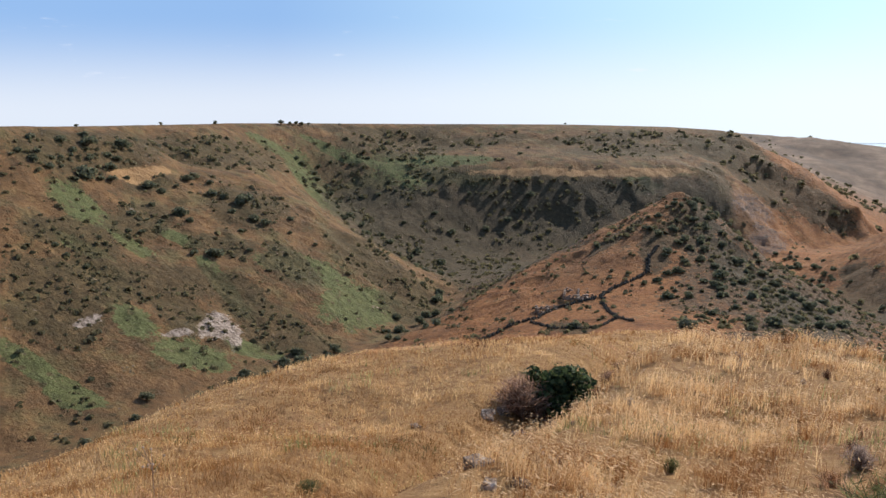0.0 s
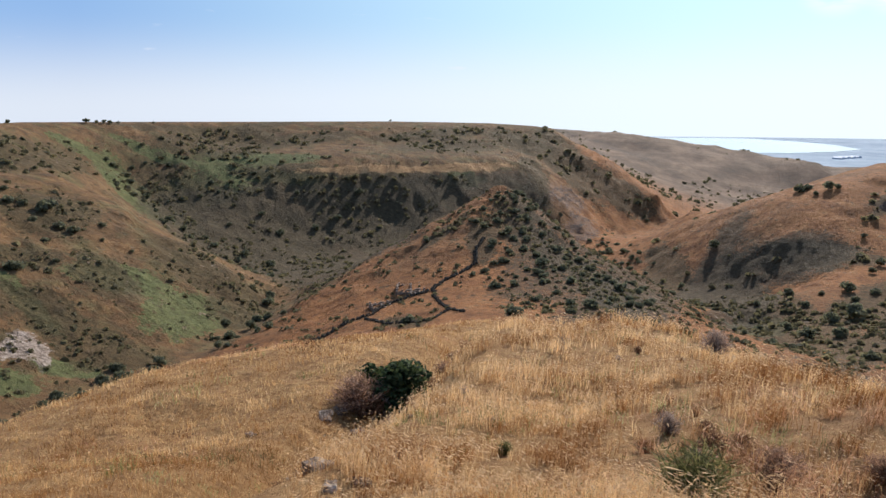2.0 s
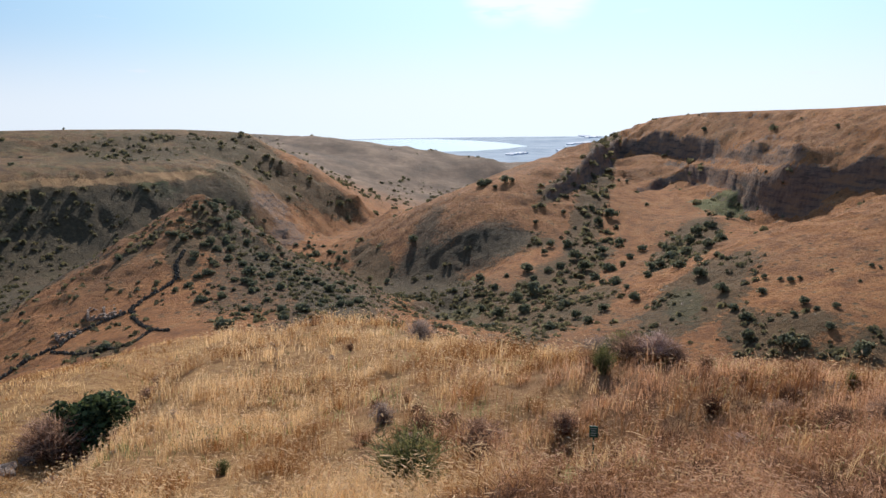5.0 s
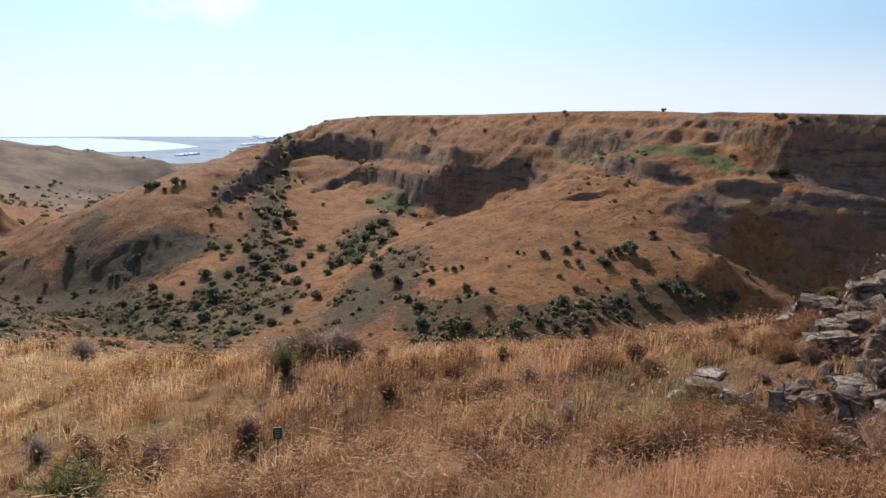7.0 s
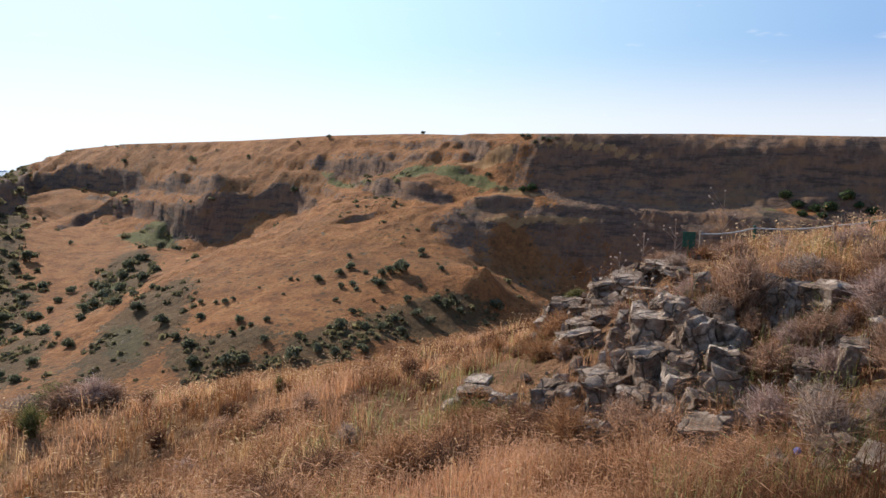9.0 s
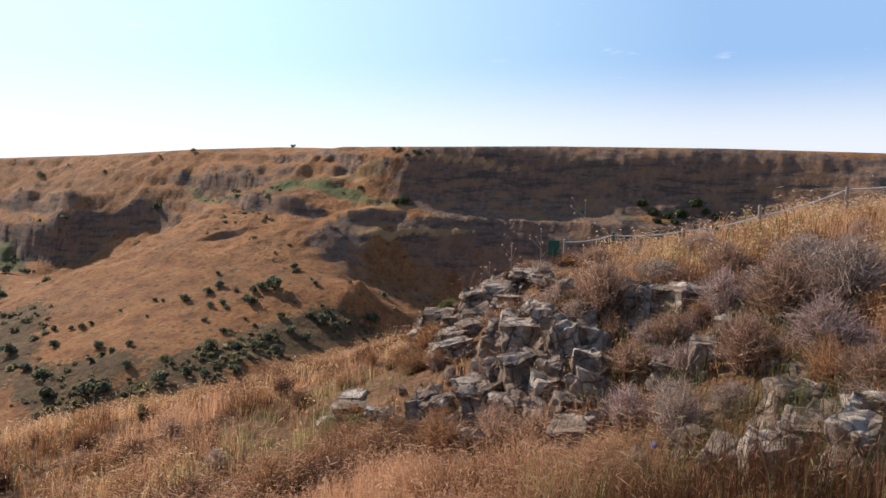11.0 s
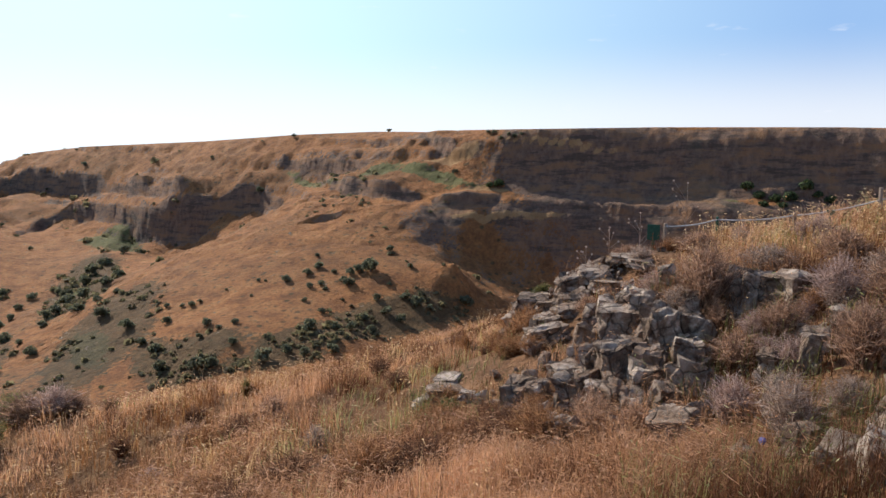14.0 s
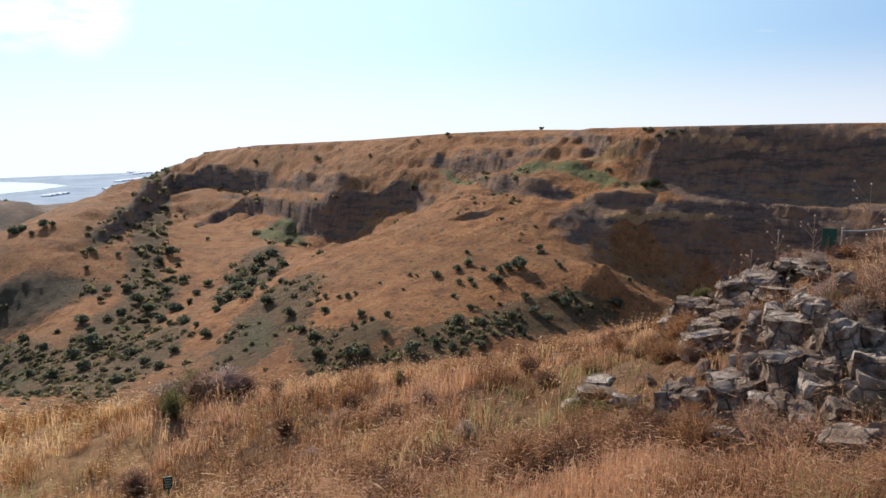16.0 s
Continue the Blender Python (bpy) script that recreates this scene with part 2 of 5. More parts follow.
LAND_MAT = land_material()
OAK_LEAF = leaf_material("oak_leaf", (0.13, 0.135, 0.080), (0.25, 0.245, 0.145), 0.62)
SHRUB_LEAF = leaf_material("evergreen_shrub_leaf", (0.035, 0.050, 0.020), (0.12, 0.15, 0.055), 0.4)
BRUSH_LEAF = leaf_material("dull_scrub", (0.125, 0.110, 0.058), (0.225, 0.19, 0.10), 0.62)
STRAW = leaf_material("golden_straw", (0.285, 0.118, 0.038), (0.74, 0.485, 0.235), 0.5, "tone")
SHORT = leaf_material("pale_straw", (0.36, 0.165, 0.055), (0.78, 0.50, 0.225), 0.5, "tone")
RUST = leaf_material("rusty_weeds", (0.145, 0.058, 0.026), (0.64, 0.345, 0.178), 0.5, "tone")
MAUVE = leaf_material("grey_weeds", (0.28, 0.175, 0.135), (0.64, 0.46, 0.38), 0.45)
RUST_TWIG = leaf_material("rusty_twigs", (0.22, 0.10, 0.045), (0.56, 0.30, 0.145), 0.5)
SEDGE = leaf_material("olive_stems", (0.12, 0.13, 0.042), (0.42, 0.38, 0.14), 0.45, "tone")
TWIG = leaf_material("dry_twigs", (0.24, 0.165, 0.125), (0.60, 0.45, 0.35), 0.5)
BROWN_TWIG = leaf_material("brown_twigs", (0.22, 0.125, 0.08), (0.56, 0.345, 0.225), 0.5)
BARK = bark_material()
STONE = stone_material()
WATER = material("lake_water", 0.12)
Nodes(WATER).bsdf.inputs["Base Color"].default_value = (0.6, 0.63, 0.66, 1)
WATER.node_tree.nodes["Principled BSDF"].inputs["Specular IOR Level"].default_value = 1.0
WATER.node_tree.nodes["Principled BSDF"].inputs["IOR"].default_value = 1.8
WOOD = plain_material("weathered_wood", (0.30, 0.22, 0.16), 0.85)
GREEN_PAINT = plain_material("dark_green_paint", (0.03, 0.085, 0.05), 0.5)
GREY_PRINT = plain_material("pale_print", (0.34, 0.38, 0.33), 0.6)
ROPE = plain_material("pale_rope", (0.52, 0.48, 0.43), 0.85)
PALE_ROOF = plain_material("pale_roofs", (0.55, 0.58, 0.62), 0.7)
HEAD_BLUE = plain_material("blue_thistle_head", (0.13, 0.12, 0.27), 0.8)
SEDGE_TUFT = leaf_material("olive_tuft_stems", (0.085, 0.085, 0.03), (0.30, 0.27, 0.10), 0.45)
BRUSH_STONE = plain_material("overgrown_basalt", (0.075, 0.06, 0.042), 0.95, 0.0, 0.5)
BROWN_WEED = leaf_material("brown_weeds", (0.095, 0.044, 0.024), (0.30, 0.155, 0.085), 0.45)

# ---- the lie of the land: ridges, streams, rims and feet of slopes (x, y, z) ----
LAND = {
    "home_top": [(0.0, 0.0, -1.7), (6.0, -4.0, -1.7), (14.0, -6.0, -1.8), (24.0, -6.0, -1.6), (40.0, -14.0, -1.5)],
    "home_back": [(-8.0, -10.0, -3.0), (-30.0, -40.0, -8.0), (60.0, -60.0, 0.0), (0.0, -60.0, -2.0)],
    "behind": [(-200, -200, -10), (0, -300, -5), (200, -250, 0), (500, -100, 0), (900, -600, 0), (-500, -600, -5), (-900, -300, -10)],
    "behind_far": [(-3000, -2500, -30), (0, -4000, -30), (3000, -2500, -30)],
    "home_brow": [(-12.3, 8.6, -7.2), (-7.1, 9.0, -6.3), (-3.7, 10.4, -6.2), (-0.6, 8.5, -4.9), (5.0, 10.9, -6.3), (5.4, 4.4, -3.4), (7.7, 2.1, -3.4), (5.0, -0.5, -2.1)],
    "left_shoulder": [(-20.1, 13.2, -10.7), (-24.6, 26.3, -14.1), (-25.7, 38.1, -16.7), (-18.5, 48.6, -17.5), (-7.5, 55.5, -16.9)],
    "left_mid": [(-14.8, 13.5, -9.2), (-13.9, 22.0, -11.6), (-8.3, 20.4, -10.1)],
    "knoll_edge": [(-2.9, 39.9, -12.9), (1.5, 40.0, -11.9), (5.3, 37.6, -11.7), (6.9, 29.2, -10.4), (8.3, 22.5, -8.6), (9.1, 17.8, -6.9), (9.7, 16.4, -6.5), (11.5, 12.6, -6.0), (12.5, 10.0, -5.3), (13.0, 8.4, -4.6), (13.0, 6.4, -4.5)],
    "knoll_mid": [(0.3, 20.0, -8.6), (2.6, 14.8, -6.8), (5.2, 11.9, -7.1), (7.4, 9.5, -5.4), (9.3, 6.8, -4.9)],
    "ruin_bank": [(10.2, 6.4, -4.2), (12.6, 6.2, -4.1), (14.2, 6.3, -4.0), (14.9, 5.7, -3.7), (16.3, 5.0, -3.0)],
    "ruin_bank2": [(10.3, 3.9, -3.4), (9.8, 2.1, -2.7), (11.8, 2.3, -2.5), (8.5, 0.0, -2.2), (6.0, -0.4, -2.0)],
    "fence_line": [(15.3, 4.6, -2.7), (15.6, 3.5, -2.5), (16.4, 2.2, -2.3), (17.0, 0.7, -1.9), (17.5, -0.9, -1.5)],
    "fence_far": [(26.0, -2.0, -2.3), (40.0, -6.0, -2.5)],
    "home_foot": [(-75.4, 49.1, -42.3), (-75.6, 79.9, -49.2), (-55.9, 106.2, -49.4), (-32, 126, -48), (-3, 150, -50), (22, 128, -47), (38.9, 102.9, -42.7), (55.9, 94.7, -43.5), (73.2, 68.1, -39.4), (80.3, 50.8, -34.5), (82.8, 35.3, -28.0)],
    "home_foot_r": [(100.0, 0.0, -32.0), (140, -30, -25)],
    "left_rim0": [(-330, 140, -6), (-340, 0, -5), (-330, -150, -5)],
    "left_plateau": [(-700, 300, -18), (-900, 700, -40), (-600, 1200, -50), (-300, 1500, -60), (-1800, 600, -60), (-1500, 2000, -110), (-400, 2600, -110)],
    "left_slope": [(-306, 217, -33), (-278, 195, -50), (-235, 161, -77), (-196, 129, -97)],
    "left_slope2": [(-316, 307, -37), (-274, 256, -60), (-222, 209, -81), (-190, 184, -95)],
    "spur_one": [(-360, 375, -37), (-313, 390, -43), (-259, 392, -63), (-223, 391, -84), (-195, 389, -99), (-178, 389, -110)],
    "spur_one_face": [(-241, 319, -72), (-200, 299, -91), (-172, 293, -107)],
    "stream_left": [(-159, 104, -88), (-165, 175, -100), (-174, 245, -105), (-159, 325, -113), (-177, 403, -118)],
    "stream_left2": [(-140, -20, -85), (-180, -160, -70)],
    "stream_main": [(-150, 540, -122), (-85, 640, -131), (-20, 730, -138), (60, 820, -146), (180, 1050, -165), (300, 1500, -195)],
    "far_bench": [(-367, 596, -54), (-293, 636, -61), (-220, 685, -61), (-138, 737, -65), (-62, 798, -68)],
    "far_mid": [(-367, 711, -42), (-207, 804, -49), (-105, 854, -57)],
    "left_rim": [(-341, 246, -9), (-365, 312, -11), (-405, 416, -13), (-429, 501, -15), (-427, 652, -19), (-360, 781, -23), (-232, 900, -27), (-123, 982, -32), (-51, 1019, -38)],
    "end_spur": [(-60, 798, -68), (-26, 775, -100), (3, 755, -121), (20, 745, -136)],
    "end_rim": [(-22, 1020, -50), (29, 980, -76), (56, 948, -91), (92, 915, -105), (126, 881, -123)],
    "ridge_r": [(30, 699, -139), (98, 653, -104), (150, 622, -82), (201, 634, -70), (275, 719, -61), (338, 791, -53)],
    "far_face": [(-227, 609, -107), (-166, 651, -110), (-211, 567, -123), (-154, 606, -126), (-281, 541, -99)],
    "trib": [(-206, 456, -118), (-242, 483, -116), (-301, 519, -97), (-346, 550, -80), (-374, 568, -68)],
    "r_shelf": [(405, 848, -64), (415, 701, -70), (403, 596, -63), (385, 517, -58), (396, 440, -72), (396, 403, -62)],
    "r_shelf_foot": [(382, 692, -90), (368, 572, -88), (366, 475, -94), (380, 435, -78)],
    "w_top": [(431, 308, -10), (423, 266, -11), (416, 238, -9), (411, 218, -7), (433, 130, -6), (444, 37, -7), (446, -19, -8)],
    "w_mid": [(394, 283, -32), (394, 248, -33), (401, 216, -35), (421, 126, -34), (435, 35, -32), (437, -14, -28)],
    "w_low": [(365, 246, -46), (365, 226, -48), (388, 166, -50), (398, 119, -48), (402, 59, -44)],
    "w_foot": [(352, 226, -60), (360, 204, -79), (377, 151, -81), (382, 114, -77), (386, 56, -73)],
    "ravine": [(324, 179, -85), (242, 177, -90), (183, 171, -89)],
    "stream_right": [(91, 328, -108), (83, 463, -132), (51, 558, -139), (34, 654, -138), (22, 735, -140)],
    "ridge_r_face": [(89, 634, -111), (84, 594, -122), (78, 555, -136), (118, 609, -99), (111, 569, -113), (104, 535, -131), (148, 592, -86), (139, 558, -99), (131, 524, -118), (125, 500, -130), (181, 593, -82), (170, 555, -95), (159, 521, -110), (151, 492, -117)],
    "hump_crest": [(-44, 428, -47), (-45, 402, -59), (-48, 367, -70), (-47, 337, -78), (-44, 297, -81), (-38, 252, -77)],
    "hump_saddle": [(-35, 190, -66), (-28, 120, -45)],
    "hump_left": [(-72, 419, -61), (-88, 409, -72), (-109, 390, -81), (-133, 358, -97), (-148, 317, -106), (-157, 267, -107), (-165, 232, -101)],
    "hump_right": [(-34, 434, -54), (-18, 425, -67), (0, 410, -79), (20, 384, -86), (35, 348, -90), (43, 312, -89)],
    "stream_right2": [(150, 190, -96), (190, 120, -84), (230, 70, -72)],
    "r_corner": [(436, 900, -42), (468, 861, -25), (464, 771, -19), (485, 585, -13), (474, 459, -7), (494, 374, -5), (490, 271, -6), (479, 204, -2.8), (460, 138, -2.6), (464, 39, -3.6), (457, -37, -7)],
    "r_gully": [(321, 507, -89), (251, 455, -104), (180, 412, -112), (119, 382, -112), (77, 357, -113)],
    "r_spur2": [(283, 552, -97), (188, 506, -106), (122, 454, -114), (69, 404, -114)],
    "r_spur3": [(363, 343, -47), (318, 353, -62), (266, 356, -76), (206, 343, -87), (159, 312, -99)],
    "r_face": [(275, 262, -70), (199, 237, -81), (219, 191, -83), (171, 235, -93), (365, 246, -46), (305, 191, -64)],
    "r_up": [(425, 409, -33), (422, 303, -31)],
    "ravine2": [(335, 70, -82), (325, -40, -70)],
    "r_plateau": [(700, 700, -14), (900, 300, -8), (900, 1000, -45), (1500, 600, -40), (1200, 1500, -110), (2500, 800, -110), (2000, 2500, -200)],
    "far_hill": [(-22, 1900, -92), (112, 1997, -100), (274, 2082, -119), (352, 2070, -141), (464, 1945, -151), (565, 1709, -157)],
    "far_valley": [(450, 1500, -205), (700, 2000, -235)],
    "plain": [(-600, 4200, -248), (800, 3200, -248), (400, 4900, -248), (1600, 3000, -248), (1600, 4600, -248), (3000, 3500, -248), (-2500, 4200, -200)],
    "left_back0": [(-375, 270, -11), (-401, 343, -13), (-445, 457, -16), (-472, 552, -18), (-470, 718, -23), (-396, 859, -27), (-256, 991, -32), (-135, 1081, -38), (-56, 1121, -44)],
    "left_back1": [(-460, 332, -15), (-493, 421, -18), (-546, 561, -22), (-579, 677, -25), (-577, 881, -31), (-485, 1055, -37), (-314, 1216, -43), (-166, 1326, -50), (-69, 1375, -58)],
    "r_back0": [(480, 990, -48), (515, 947, -30), (511, 848, -23), (533, 644, -16), (522, 505, -9), (544, 412, -7), (539, 298, -8), (526, 224, -6), (506, 152, -6), (511, 42, -6), (502, -40, -8)],
    "r_back1": [(611, 1260, -65), (655, 1206, -41), (650, 1079, -33), (678, 820, -23), (664, 642, -14), (692, 524, -10), (686, 380, -12), (670, 285, -9), (643, 194, -9), (650, 54, -10), (639, -51, -12)],
    "left_shoulder_b": [(-25.1, 16.5, -16.3), (-30.8, 32.8, -20.6), (-32.2, 47.7, -23.8), (-23.1, 60.7, -24.8), (-9.3, 69.4, -24.0)],
    "knoll_b": [(-3.4, 45.9, -15.5), (1.7, 46.0, -14.4), (6.1, 43.3, -14.2), (8.0, 33.6, -12.6), (9.5, 25.9, -10.7), (10.5, 20.5, -8.6), (11.1, 18.8, -8.2), (13.2, 14.4, -7.6), (14.3, 11.5, -6.8), (15.0, 9.6, -6.0)],
}
# edges of basalt cliffs: x, y and the drop
CLIFFS = {
    "prow": [(213, 590, 1.9), (230, 603, 8.8), (254, 631, 15.5), (290, 682, 17), (339, 752, 20), (410, 856, 20), (425, 809, 15), (429, 746, 13), (429, 685, 12), (418, 614, 12), (403, 555, 14), (392, 519, 11), (393, 499, 1.9)],
    "great": [(328, 646, 2.2), (380, 695, 9), (402, 686, 12), (401, 650, 13), (391, 591, 14), (382, 545, 17), (378, 510, 23), (385, 488, 26), (395, 472, 25), (404, 462, 22), (409, 440, 15), (399, 402, 3.4)],
    "upper": [(438, 452, 1.9), (436, 427, 6.5), (430, 397, 10), (426, 368, 9), (421, 344, 6), (418, 322, 1.6)],
    "middle": [(395, 352, 1.6), (384, 325, 8.4), (378, 303, 9.6), (376, 281, 7.1), (375, 265, 4.2), (376, 254, 1.0)],
    "small": [(320, 310, 1.0), (330, 306, 3.2), (338, 299, 4.6), (346, 290, 1.7)],
    "rim_line": [(459, 367, 1.3), (458, 346, 4.8), (454, 320, 6), (434, 290, 7), (412, 257, 8), (410, 236, 4)],
    "low": [(372, 252, 1.0), (372, 240, 5), (375, 228, 8), (381, 216, 9), (388, 205, 4)],
}
SPOTS = ("behind", "behind_far", "left_plateau", "r_plateau", "plain", "home_back", "far_face", "ridge_r_face", "r_face", "r_up")


def lattice(ix, iy, seed):
    h = (ix.astype(np.int64) * 374761393 + iy.astype(np.int64) * 668265263 + seed * 974711) & 0x7FFFFFFF
    h = ((h ^ (h >> 13)) * 1274126177) & 0x7FFFFFFF
    h = ((h ^ (h >> 16)) * 1911520717) & 0x7FFFFFFF
    return ((h ^ (h >> 15)) & 0xFFFFFF) / float(0xFFFFFF)


def value_noise(x, y, seed=0):
    fx, fy = np.floor(x), np.floor(y)
    u, v = x - fx, y - fy
    u, v = u * u * (3 - 2 * u), v * v * (3 - 2 * v)
    a, b = lattice(fx, fy, seed), lattice(fx + 1, fy, seed)
    c, d = lattice(fx, fy + 1, seed), lattice(fx + 1, fy + 1, seed)
    return (a * (1 - u) + b * u) * (1 - v) + (c * (1 - u) + d * u) * v


def fbm(x, y, size, octaves=4, seed=0):
    """Cloudy noise from -1 to 1, about 0."""
    total, amp, norm = 0.0, 1.0, 0.0
    for o in range(octaves):
        total = total + amp * (2 * value_noise(x / size + 17.3 * o, y / size - 9.1 * o, seed + o) - 1)
        norm, amp, size = norm + amp, amp * 0.5, size * 0.5
    return total / norm * 1.6


def smooth(a, b, v):
    k = np.clip((v - a) / (b - a), 0, 1)
    return k * k * (3 - 2 * k)


def skeleton_points():
    pts = []
    for name, line in LAND.items():
        for i, p in enumerate(line):
            pts.append(p)
            if name in SPOTS or i + 1 == len(line):
                continue
            q = line[i + 1]
            gap = math.dist(p[:2], q[:2])
            steps = int(gap / max(1.6, (0.02 if name[:2] == "w_" else 0.032) * (math.hypot(p[0], p[1]) + math.hypot(q[0], q[1])) / 2))
            for k in range(1, steps):
                f = k / steps
                pts.append(tuple(p[j] + (q[j] - p[j]) * f for j in range(3)))
    return np.array(pts)


def land_weights():
    p = skeleton_points()
    n = len(p)
    r = np.hypot(p[:, None, 0] - p[None, :, 0], p[:, None, 1] - p[None, :, 1])
    a = np.zeros((n + 1, n + 1))
    a[:n, :n] = -r - np.diag(0.01 * np.hypot(p[:, 0], p[:, 1]) + 0.1) * -1
    a[n, :n] = a[:n, n] = 1
    w = np.linalg.solve(a, np.append(p[:, 2], 0))
    return p[:, :2], w


CENTRES, WEIGHTS = land_weights()


def cliffs_shape(x, y):
    """What the cliffs add to the smooth slope: a ledge above and below each edge and a steep face between, and how bare it is."""
    dz, bare = np.zeros(len(x)), np.zeros(len(x))
    for line in CLIFFS.values():
        p = np.array(line, float)
        near = np.flatnonzero((x > p[:, 0].min() - 70) & (x < p[:, 0].max() + 70) & (y > p[:, 1].min() - 70) & (y < p[:, 1].max() + 70))
        if not len(near):
            continue
        u, v = x[near], y[near]
        best, side, drop = np.full(len(u), 1e9), np.zeros(len(u)), np.zeros(len(u))
        for a, b in zip(p, p[1:]):
            ex, ey = b[0] - a[0], b[1] - a[1]
            f = np.clip(((u - a[0]) * ex + (v - a[1]) * ey) / (ex * ex + ey * ey), 0, 1)
            gx, gy = u - a[0] - f * ex, v - a[1] - f * ey
            d = np.hypot(gx, gy)
            k = d < best
            best[k], side[k], drop[k] = d[k], np.sign(ex * gy - ey * gx)[k], (a[2] + f * (b[2] - a[2]))[k]
        drop = drop * np.clip(0.95 + 0.55 * fbm(u, v, 30, 3, 24), 0.25, 1.35)
        s = best * side + 1.5 * fbm(u, v, 14, 5, 25) * np.clip(drop / 9, 0.3, 1)
        face, apron = 0.20 * drop + 0.8, 2.0 * drop + 5
        dz[near] += drop * (smooth(-face, face, s) - np.clip((s + apron) / (2 * apron), 0, 1))
        bare[near] = np.maximum(bare[near], smooth(-1.9 * face, -0.9 * face, s) * (1 - smooth(0.8 * face, 1.5 * face, s)) * smooth(1.5, 4, drop))
    return dz, bare


def height(x, y, detail=True, steepness=False):
    """The ground's height at the places x, y (arrays), and, if asked for, how steep and how rocky it is."""
    x, y = np.asarray(x, float).ravel(), np.asarray(y, float).ravel()
    z, slope, bare = np.empty(len(x)), np.empty(len(x)), np.zeros(len(x))
    for i in range(0, len(x), 4000):
        s = slice(i, i + 4000)
        dx, dy = x[s, None] - CENTRES[None, :, 0], y[s, None] - CENTRES[None, :, 1]
        r = np.sqrt(dx * dx + dy * dy) + 1e-6
        z[s] = -r @ WEIGHTS[:-1] + WEIGHTS[-1]
        pull = WEIGHTS[:-1] / r
        slope[s] = np.hypot((dx * pull).sum(1), (dy * pull).sum(1))
    d = np.hypot(x, y)
    if detail:
        steep = smooth(0.1, 0.4, slope)
        amp = np.clip(0.0055 * (d - 60), 0.0, 4.6) * steep * (1 - 0.85 * smooth(40, 100, x) * smooth(460, 520, y)) * (1 - 0.45 * smooth(340, 380, x)) * (1 - 0.5 * smooth(440, 500, y) * (1 - smooth(-40, 0, x)))
        gully = -np.abs(fbm(x, y, 64, 4, 5)) * 1.3 + 0.4
        rills = -np.abs(fbm(x, y, 24, 4, 6)) * 1.0 + 0.3
        z = z + amp * (0.6 * fbm(x, y, 45, 5, 1) + gully + rills)
        rough = smooth(3, 8, d) * (1 - smooth(60, 120, d))
        z = z + (0.10 * fbm(x, y, 2.5, 3, 9) + 0.07 * fbm(x, y, 0.8, 2, 10)) * rough
        z = z + np.clip(0.003 * (d - 100), 0, 1.3) * steep * fbm(x, y, 10, 3, 8)
        # the grazed slope dips where it meets the edge of the knoll
        side = x - (-5.4 + 0.05 * (y - 18))
        z = z - (1.25 * np.exp(-((side + 1.6) / 1.5) ** 2) - 0.35 * np.exp(-((side - 1.2) / 1.4) ** 2)) * smooth(7, 12, y) * (1 - smooth(38, 48, y))
        # heaps of fallen wall
        z = z + 0.42 * np.exp(-(((x - 14.4) / 1.3) ** 2 + ((y - 5.2) / 1.1) ** 2))
        z = z + 0.55 * np.exp(-(((x - 13.6) / 0.9) ** 2 + ((y - 6.2) / 0.9) ** 2)) + 0.55 * np.exp(-(((x - 10.9) / 1.2) ** 2 + ((y - 2.9) / 0.9) ** 2))
        # cliffs, and thin beds of basalt between them as low broken steps
        dz, bare = cliffs_shape(x, y)
        z = z + dz
        beds = smooth(345, 385, x) * (1 - smooth(880, 960, y)) * smooth(-120, -100, y) * (1 - smooth(-14, -6, z)) * smooth(0.12, 0.3, slope) * (1 - smooth(500, 540, x))
        level = z / 8.5 + 0.3 * fbm(x, y, 130, 3, 21)
        f = level - np.floor(level)
        broken = smooth(-0.25, 0.35, fbm(x + 37 * np.floor(level), y, 95, 4, 22))
        z = z + beds * broken * 8.5 * (smooth(0.36, 0.64, f) - f) * 0.5 + beds * 0.9 * fbm(x, y, 12, 4, 23)
        bare = np.maximum(bare, 0.55 * beds * broken * smooth(0.30, 0.42, f) * (1 - smooth(0.60, 0.72, f)))
        z = z + 16 * smooth(1150, 1700, d) * smooth(0, 400, y) * (fbm(x, y, 300, 5, 33) - 0.5 * np.abs(fbm(x, y, 160, 4, 34)) + 0.1)
    # both plateaus end in level rims
    heading = np.degrees(np.arctan2(x, y))
    rim = np.interp(heading, [26, 28.5, 31, 39.6, 46, 53, 61, 73, 85, 95], [-2.3, -1.42, -1.2, -0.96, -0.59, -0.40, -0.38, -0.33, -0.45, -0.7])
    z = np.where((heading > 27) & (heading < 110) & (d > 330), np.minimum(z, d * np.tan(np.radians(rim))), z)
    rim = np.interp(heading, [-54, -40, -25, -14, -7, -3], [-1.2, -1.27, -1.53, -1.66, -1.85, -2.12])
    z = np.where((heading > -57) & (heading < -3.5) & (d > 400), np.minimum(z, d * np.tan(np.radians(rim))), z)
    far = smooth(2500, 3100, d) * smooth(-0.2, 0.2, y / np.maximum(d, 1))
    z = z * (1 - far) - 248 * far
    return (z, slope, bare) if steepness else z

